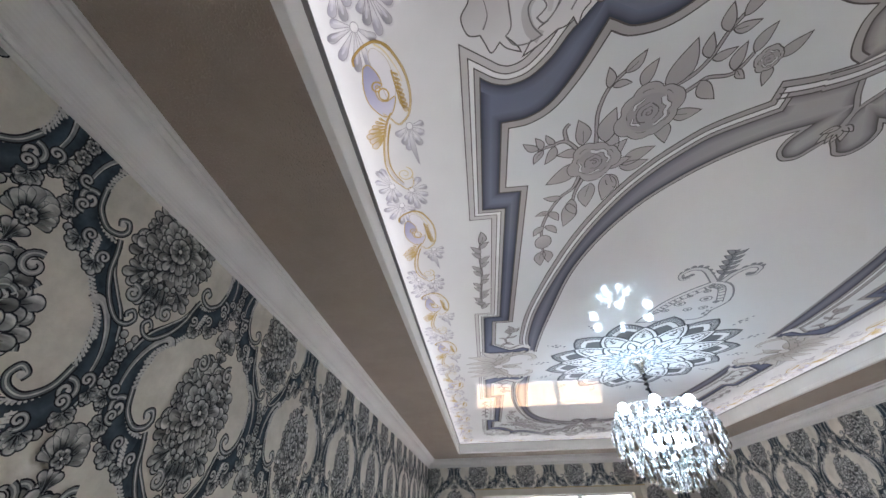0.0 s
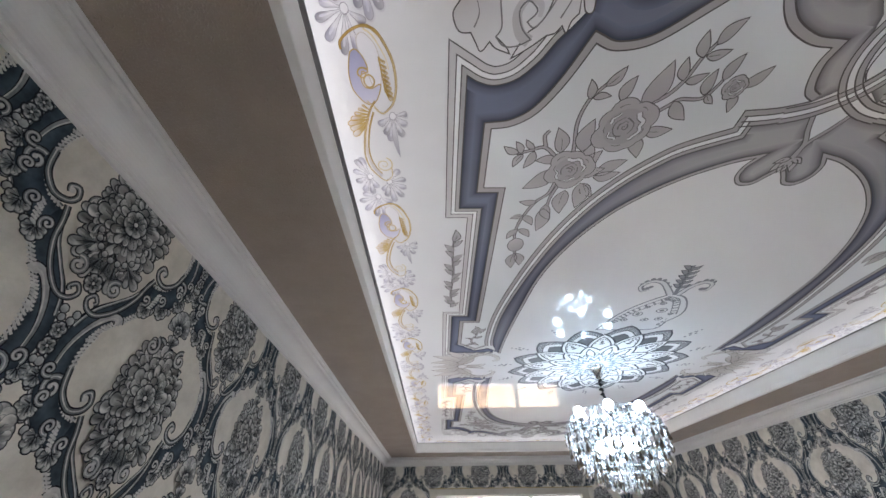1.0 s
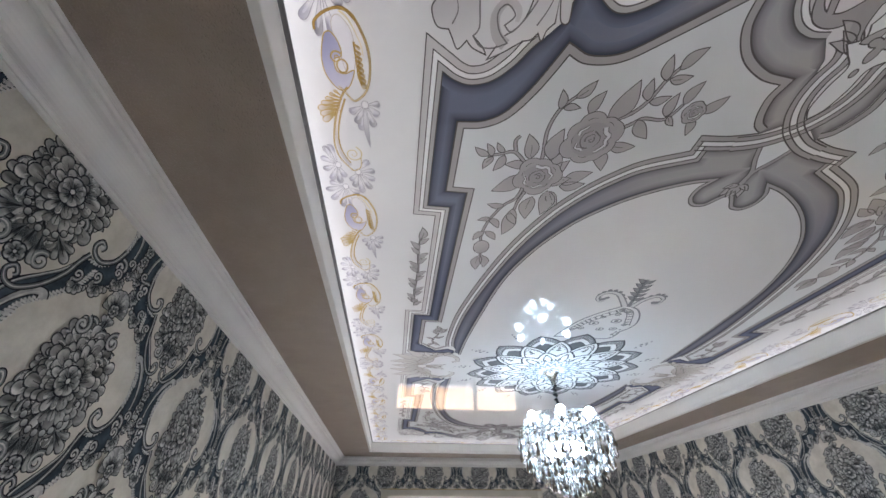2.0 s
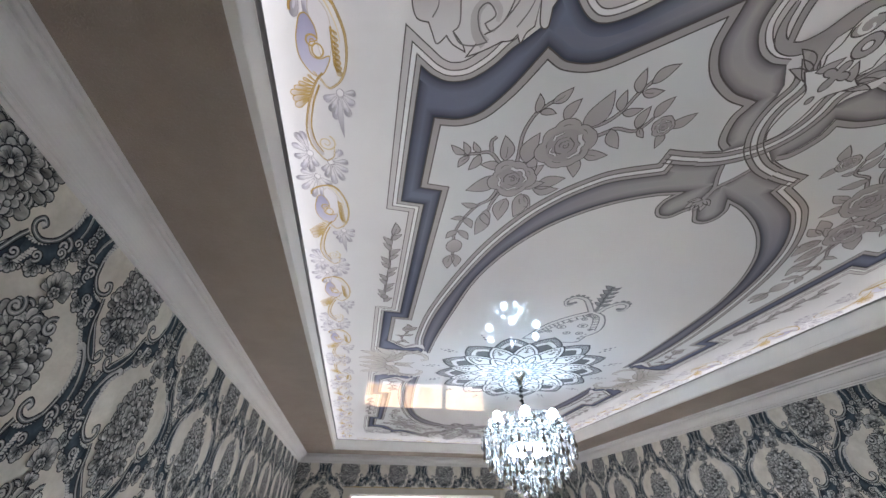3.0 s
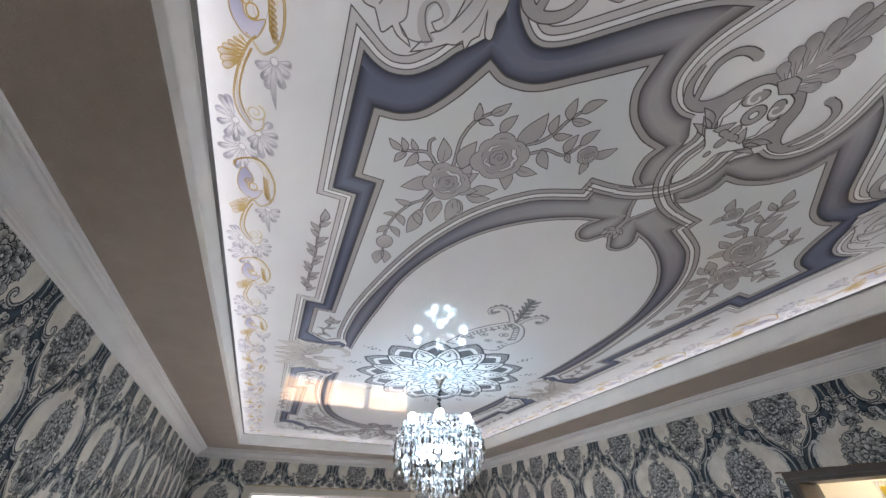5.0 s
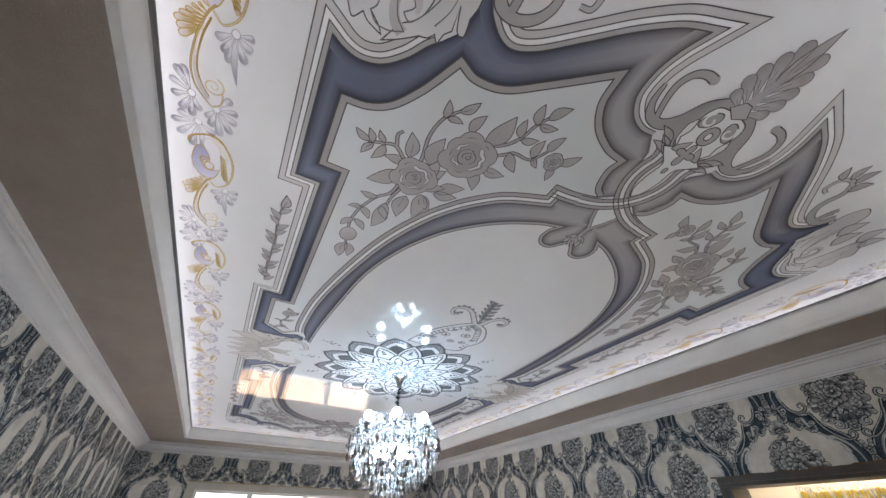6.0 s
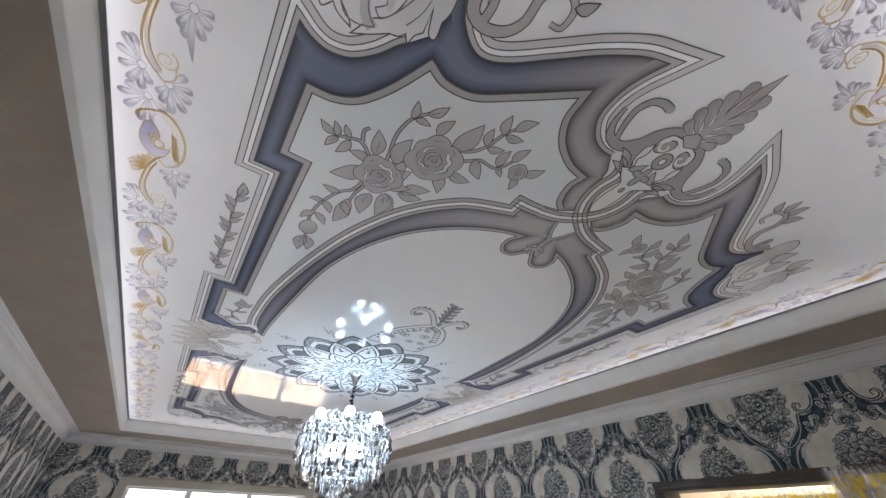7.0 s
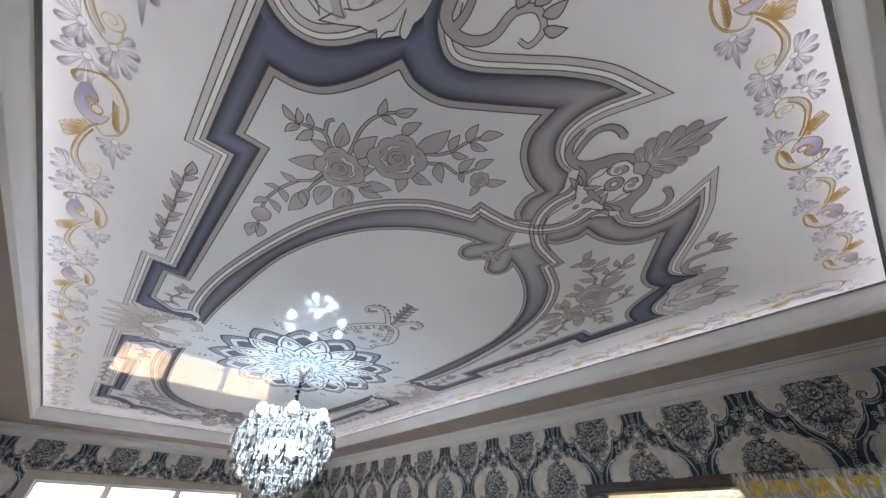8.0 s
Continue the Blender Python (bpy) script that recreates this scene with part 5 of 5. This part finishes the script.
def rosette(k, x, y, r, lay, n=5, turn=0.0):
    for i in range(n):
        a = turn + 2 * math.pi * i / n
        rlf(k, x, y, x + r * math.cos(a), y + r * math.sin(a), 0.75, lay + 0.02 * i, 0, STEEL, SILVER, 0.003)
    k.fill(circle(x, y, r * 0.28, 8), SHADE, lay + 1.2)
    k.fill(circle(x, y, r * 0.18, 8), SILVER, lay + 1.5)


def damask_motif(kept, place=None):
    """One ogee cell: the bouquet in its middle and the ribbon on its left and right, half a repeat high."""
    k = Ink(place or (lambda a, b, d: (a, b, 0.0008 + d)), 0.00026)
    rnd = random.Random(11)
    # ribbon on both sides: a full C with a hooked end above, a long tapering S below it
    for s in (-1, 1):
        sd = s
        arc = smooth([(s * 0.165, -0.112), (s * 0.208, -0.101), (s * 0.249, -0.063), (s * 0.271, -0.006), (s * 0.276, 0.050), (s * 0.265, 0.098)])
        ess = smooth([(s * 0.271, 0.078), (s * 0.252, 0.124), (s * 0.216, 0.164), (s * 0.182, 0.202), (s * 0.160, 0.244), (s * 0.153, 0.275)], 8)
        k.taper(ess, 0.074, 0.044, SHADE, 1)
        k.taper(ess, 0.062, 0.034, SLATE, 1.4, SLATE_DK)
        k.taper(shifted(ess, -sd * 0.008), 0.030, 0.012, SLATE, 1.6, SLATE_DK)
        k.band(arc, -0.038, 0.038, SHADE, 2)
        k.band(arc, -0.033, 0.0, SLATE_DK, 2.3, SLATE)
        k.band(arc, 0.0, 0.033, SLATE, 2.3, SLATE_DK)
        # silver rims
        for path, offs in ((arc, (0.033, -0.033)), (ess, (0.026, -0.026))):
            for q in offs:
                edge = shifted(path, q)
                k.line(edge, 0.0105, 2.8, SHADE)
                k.line(edge, 0.0068, 3.0, STEEL)
                k.line(shifted(edge, 0.001), 0.0028, 3.2, SILVER)
        # twisted cord on the inner edges
        for path, q in ((arc, 0.034), (ess, 0.027)):
            cord = shifted(smooth(path[::2], 3), sd * q)
            run = 0.0
            for i in range(1, len(cord) - 1):
                (ax, ay), (bx, by) = cord[i - 1], cord[i + 1]
                run += math.hypot(cord[i][0] - ax, cord[i][1] - ay)
                if run < 0.0068:
                    continue
                run = 0.0
                l = math.hypot(bx - ax, by - ay)
                tx, ty = (bx - ax) / l, (by - ay) / l
                x, y = cord[i]
                qx, qy = tx * 0.6 - ty * 0.8 * sd, ty * 0.6 + tx * 0.8 * sd
                k.line([(x - qx * 0.0095, y - qy * 0.0095), (x + qx * 0.0095, y + qy * 0.0095)], 0.0052, 4, SILVER)
        # hook at the lower end of the C
        hook = smooth([(s * 0.243, 0.010), (s * 0.228, -0.036), (s * 0.194, -0.064), (s * 0.162, -0.060), (s * 0.148, -0.040), (s * 0.158, -0.020), (s * 0.174, -0.028), (s * 0.168, -0.040)])
        k.taper(hook, 0.018, 0.016, SHADE, 4.4)
        k.taper(hook, 0.011, 0.010, tuple(0.8 * c for c in STEEL), 4.6, STEEL)
        k.taper(hook, 0.003, 0.003, SILVER, 4.8)
        k.fill(circle(s * 0.167, -0.034, 0.0075, 8), SILVER, 4.9)
        # beads on the outer edge of the C and of the S
        for path, q, r0 in ((arc, 0.040, 0.0085),):
            beads = shifted(smooth(path[::2], 3), -sd * q)
            run = 0.0
            for (ax, ay), (x, y) in zip(beads, beads[1:]):
                run += math.hypot(x - ax, y - ay)
                if run < r0 * 2.1:
                    continue
                run = 0.0
                r = r0 * rnd.uniform(0.8, 1.15)
                k.fill(circle(x, y, r + 0.003, 8), SHADE, 3.6)
                k.fill(circle(x, y, r, 8), STEEL, 4, SILVER, ((x - r, y - r), (x + r, y + r)))
        # long split leaf in the foot of the S, its tip curled over
        fork = smooth([(s * 0.281, -0.010), (s * 0.279, 0.046), (s * 0.260, 0.100), (s * 0.228, 0.142), (s * 0.204, 0.150), (s * 0.196, 0.138)])
        k.taper(fork, 0.008, 0.030, SHADE, 4.2)
        k.taper(fork, 0.004, 0.023, STEEL, 4.5, SILVER)
        k.taper(shifted(fork, sd * 0.003), 0.002, 0.005, SILVER, 4.7)
        # scroll lying in the C
        curl(k, s * 0.256, -0.036, 0.024, -1.25 * s, 1.9 if s > 0 else 1.24, 5.0, 0.011)
        # acanthus sprays along the outer edges
        for x, y, a0, n, ln in ((0.314, -0.036, -0.75, 4, 0.036), (0.290, -0.086, -1.0, 5, 0.042), (0.240, -0.132, -1.5, 5, 0.044), (0.188, -0.158, -1.9, 5, 0.042)):
            for q in range(n):
                a = a0 + (q - (n - 1) / 2) * 0.62
                le = 0.78 * ln * (1.0 - 0.12 * abs(q - (n - 1) / 2))
                dx, dy = math.cos(a) * s, math.sin(a)
                ox, oy = s * (x - 0.016), y + 0.012
                rlf(k, ox, oy, ox + dx * le, oy + dy * le, 0.52, 5.2 + 0.25 * q)
            curl(k, s * (x - 0.030), y + 0.030, 0.016, 1.2 * s, a0, 6.8, 0.008)
        # volutes that close the space under the bouquet
        sc = smooth([(s * 0.152, -0.068), (s * 0.140, -0.100), (s * 0.128, -0.146), (s * 0.098, -0.196), (s * 0.058, -0.230), (s * 0.028, -0.230), (s * 0.013, -0.210), (s * 0.026, -0.194), (s * 0.040, -0.206), (s * 0.034, -0.214)])
        k.taper(sc, 0.017, 0.012, SHADE, 5)
        k.taper(sc, 0.011, 0.007, tuple(0.7 * c for c in STEEL), 5.4, STEEL)
        k.taper(sc, 0.003, 0.002, SILVER, 5.6)
    # flower pair at the widest point, between two cells
    for s in (1,):
        rosette(k, s * 0.320, 0.066, 0.017, 7, 5, 0.3)
        rosette(k, s * 0.320, 0.030, 0.017, 7, 5, 0.9)
    # bouquet: rings of leaves laid from the rim inwards
    def half(v):
        v = v / 0.20
        return 0.118 * max(0.0, 1 - abs(v) ** 2.2) ** 0.5 * (1.0 if v > 0 else 1 + 0.18 * v)
    for ring in range(5):
        q = 1.0 - ring * 0.20
        n = (34, 30, 24, 17, 9)[ring]
        for i in range(n):
            a = 2 * math.pi * (i + 0.5 * (ring % 2) + rnd.uniform(-0.1, 0.1)) / n + math.pi / 2
            ca, sa = math.cos(a), math.sin(a)
            x, y = 0.084 * q * ca, 0.128 * q * sa + 0.002
            d = math.atan2(sa * 1.2, ca) + rnd.uniform(-0.45, 0.45)
            ln = (0.040, 0.044, 0.042, 0.038, 0.036)[ring] * rnd.uniform(0.75, 1.45)
            sh = rnd.uniform(0.40, 1.25)
            if ring in (0, 1, 2) and i % 4 == 1:
                curl(k, x + 0.5 * ln * math.cos(d), y + 0.5 * ln * math.sin(d), 0.021, 1.2 if ca > 0 else -1.2, d, 8 + ring * 2.6 + 0.05 * i, 0.011)
            else:
                rlf(k, x - 0.02 * math.cos(d), y - 0.02 * math.sin(d), x + ln * math.cos(d), y + ln * math.sin(d), rnd.uniform(0.30, 0.46), 8 + ring * 2.6 + 0.05 * i, rnd.uniform(-0.15, 0.15), tuple(c * sh for c in STEEL), tuple(c * sh for c in SILVER))
    for i in range(9):
        a = math.pi * (1.08 + 0.84 * i / 8)
        x, y = 0.066 * math.cos(a), -0.045 + 0.062 * math.sin(a)
        k.fill(circle(x, y, 0.0105, 8), SHADE, 21)
        k.fill(circle(x, y, 0.008, 8), STEEL, 21.5, SILVER, ((x, y - 0.008), (x, y + 0.008)))
    rosette(k, 0, 0.012, 0.036, 22, 7)
    for i in range(7):
        a = math.pi / 2 + (i - 3) * 0.36
        rlf(k, 0, 0.198, 0.046 * math.cos(a), 0.214 + 0.062 * math.sin(a), 0.42, 20 + 0.1 * abs(i - 3))
    rlf(k, 0, 0.150, 0, 0.205, 0.40, 19.6)
    rosette(k, 0, 0.212, 0.018, 22, 5)
    for s in (-1, 1):
        curl(k, s * 0.056, -0.160, 0.022, s * 1.3, 1.6 - s * 0.4, 18, 0.012)
        curl(k, s * 0.064, 0.140, 0.026, s * 1.2, 1.4, 21, 0.012)
        rlf(k, s * 0.05, -0.090, s * 0.108, -0.130, 0.34, 17, -0.1 * s)
        rlf(k, s * 0.02, -0.110, s * 0.040, -0.180, 0.30, 17.5, -0.1 * s)
        
    rosette(k, 0, -0.176, 0.022, 19, 6)
    rlf(k, 0, -0.100, 0, -0.180, 0.30, 17)
    k.fill(circle(0, 0.0, 0.090, 28, 0.132), SHADE, 7.6)
    return k


def paper_wall(parent, to_world, centre, top, lo, hi, holes=(), wide=1.0):
    """Lays the motif over a wall; along it from lo to hi, cut at the ends, at openings and under the moulding."""
    cut_memo = {}
    row = 1
    z = top + PH / 2
    while z > 1.15:
        a = centre + ((PW * wide) / 2 if row % 2 else 0)
        a -= (PW * wide) * math.ceil((a - lo) / (PW * wide))
        while a < hi + (PW * wide) / 2:
            cell = (a - 0.37 * wide, a + 0.37 * wide, z - 0.40, z + 0.40)
            cuts = []
            if cell[0] < lo:
                cuts.append((((lo - a) / wide, 0), (-1, 0)))
            if cell[1] > hi:
                cuts.append((((hi - a) / wide, 0), (1, 0)))
            if cell[3] > 2.585:
                cuts.append(((0, 2.585 - z), (0, 1)))
            boxes = []
            for h0, h1, v0, v1 in holes:
                if cell[0] < h1 and cell[1] > h0 and cell[2] < v1 and cell[3] > v0:
                    boxes.append(((h0 - a) / wide, (h1 - a) / wide, v0 - z, v1 - z))
            key = (tuple((round(c[0][0], 3), round(c[0][1], 3), c[1]) for c in cuts), tuple(tuple(round(q, 3) for q in b) for b in boxes))
            if key not in cut_memo:
                cut_memo[key] = trimmed(cuts, boxes)
            me = cut_memo[key]
            if me:
                ob = new("damask_motif", me)
                ob.parent = parent
                ob.matrix_basis = to_world(a, z) @ Matrix.Diagonal((wide, 1, 1, 1))
            a += (PW * wide)
        z -= PH / 2
        row += 1


whole_motif = damask_motif(None).build("damask_motif", DAMASK)
MOTIF = whole_motif.data
bpy.data.objects.remove(whole_motif)


def trimmed(cuts, boxes):
    if not cuts and not boxes:
        return MOTIF
    bm = bmesh.new()
    bm.from_mesh(MOTIF)
    for (x, y), (nx, ny) in cuts:
        bmesh.ops.bisect_plane(bm, geom=bm.verts[:] + bm.edges[:] + bm.faces[:], plane_co=(x, y, 0), plane_no=(nx, ny, 0), clear_outer=True)
    for x0, x1, y0, y1 in boxes:
        for x, y, nx, ny in ((x0, 0, 1, 0), (x1, 0, 1, 0), (0, y1, 0, 1)):
            bmesh.ops.bisect_plane(bm, geom=bm.verts[:] + bm.edges[:] + bm.faces[:], plane_co=(x, y, 0), plane_no=(nx, ny, 0))
        gone = [f for f in bm.faces if x0 < f.calc_center_median().x < x1 and f.calc_center_median().y < y1]
        bmesh.ops.delete(bm, geom=gone, context="FACES")
    if not bm.faces:
        bm.free()
        return None
    me = bpy.data.meshes.new("damask_motif")
    bm.to_mesh(me)
    bm.free()
    me.materials.append(DAMASK)
    return me


UPRIGHT = Matrix(((1, 0, 0, 0), (0, 0, -1, 0), (0, 1, 0, 0), (0, 0, 0, 1)))     # motif plane stood up, facing -y
paper_wall(wall_west, lambda a, z: Matrix.Translation((-WX, a, z)) @ Matrix.Rotation(radians(90), 4, "Z") @ UPRIGHT, -1.89, 2.49, -WY, WY)
paper_wall(wall_east, lambda a, z: Matrix.Translation((WX, -a, z)) @ Matrix.Rotation(radians(-90), 4, "Z") @ UPRIGHT, 1.81, 2.49, -WY, WY, ((-DY1 - 0.035, -DY0 + 0.035, 0, DZ + 0.035),), 1.09)
paper_wall(wall_north, lambda a, z: Matrix.Translation((a, WY, z)) @ UPRIGHT, -1.27, 2.47, -WX, WX, ((VX0 - 0.10, VX1 + 0.10, 0, VZ1 + 0.085),), 1.09)
paper_wall(wall_south, lambda a, z: Matrix.Translation((-a, -WY, z)) @ Matrix.Rotation(radians(180), 4, "Z") @ UPRIGHT, -1.27, 2.47, -WX, WX)
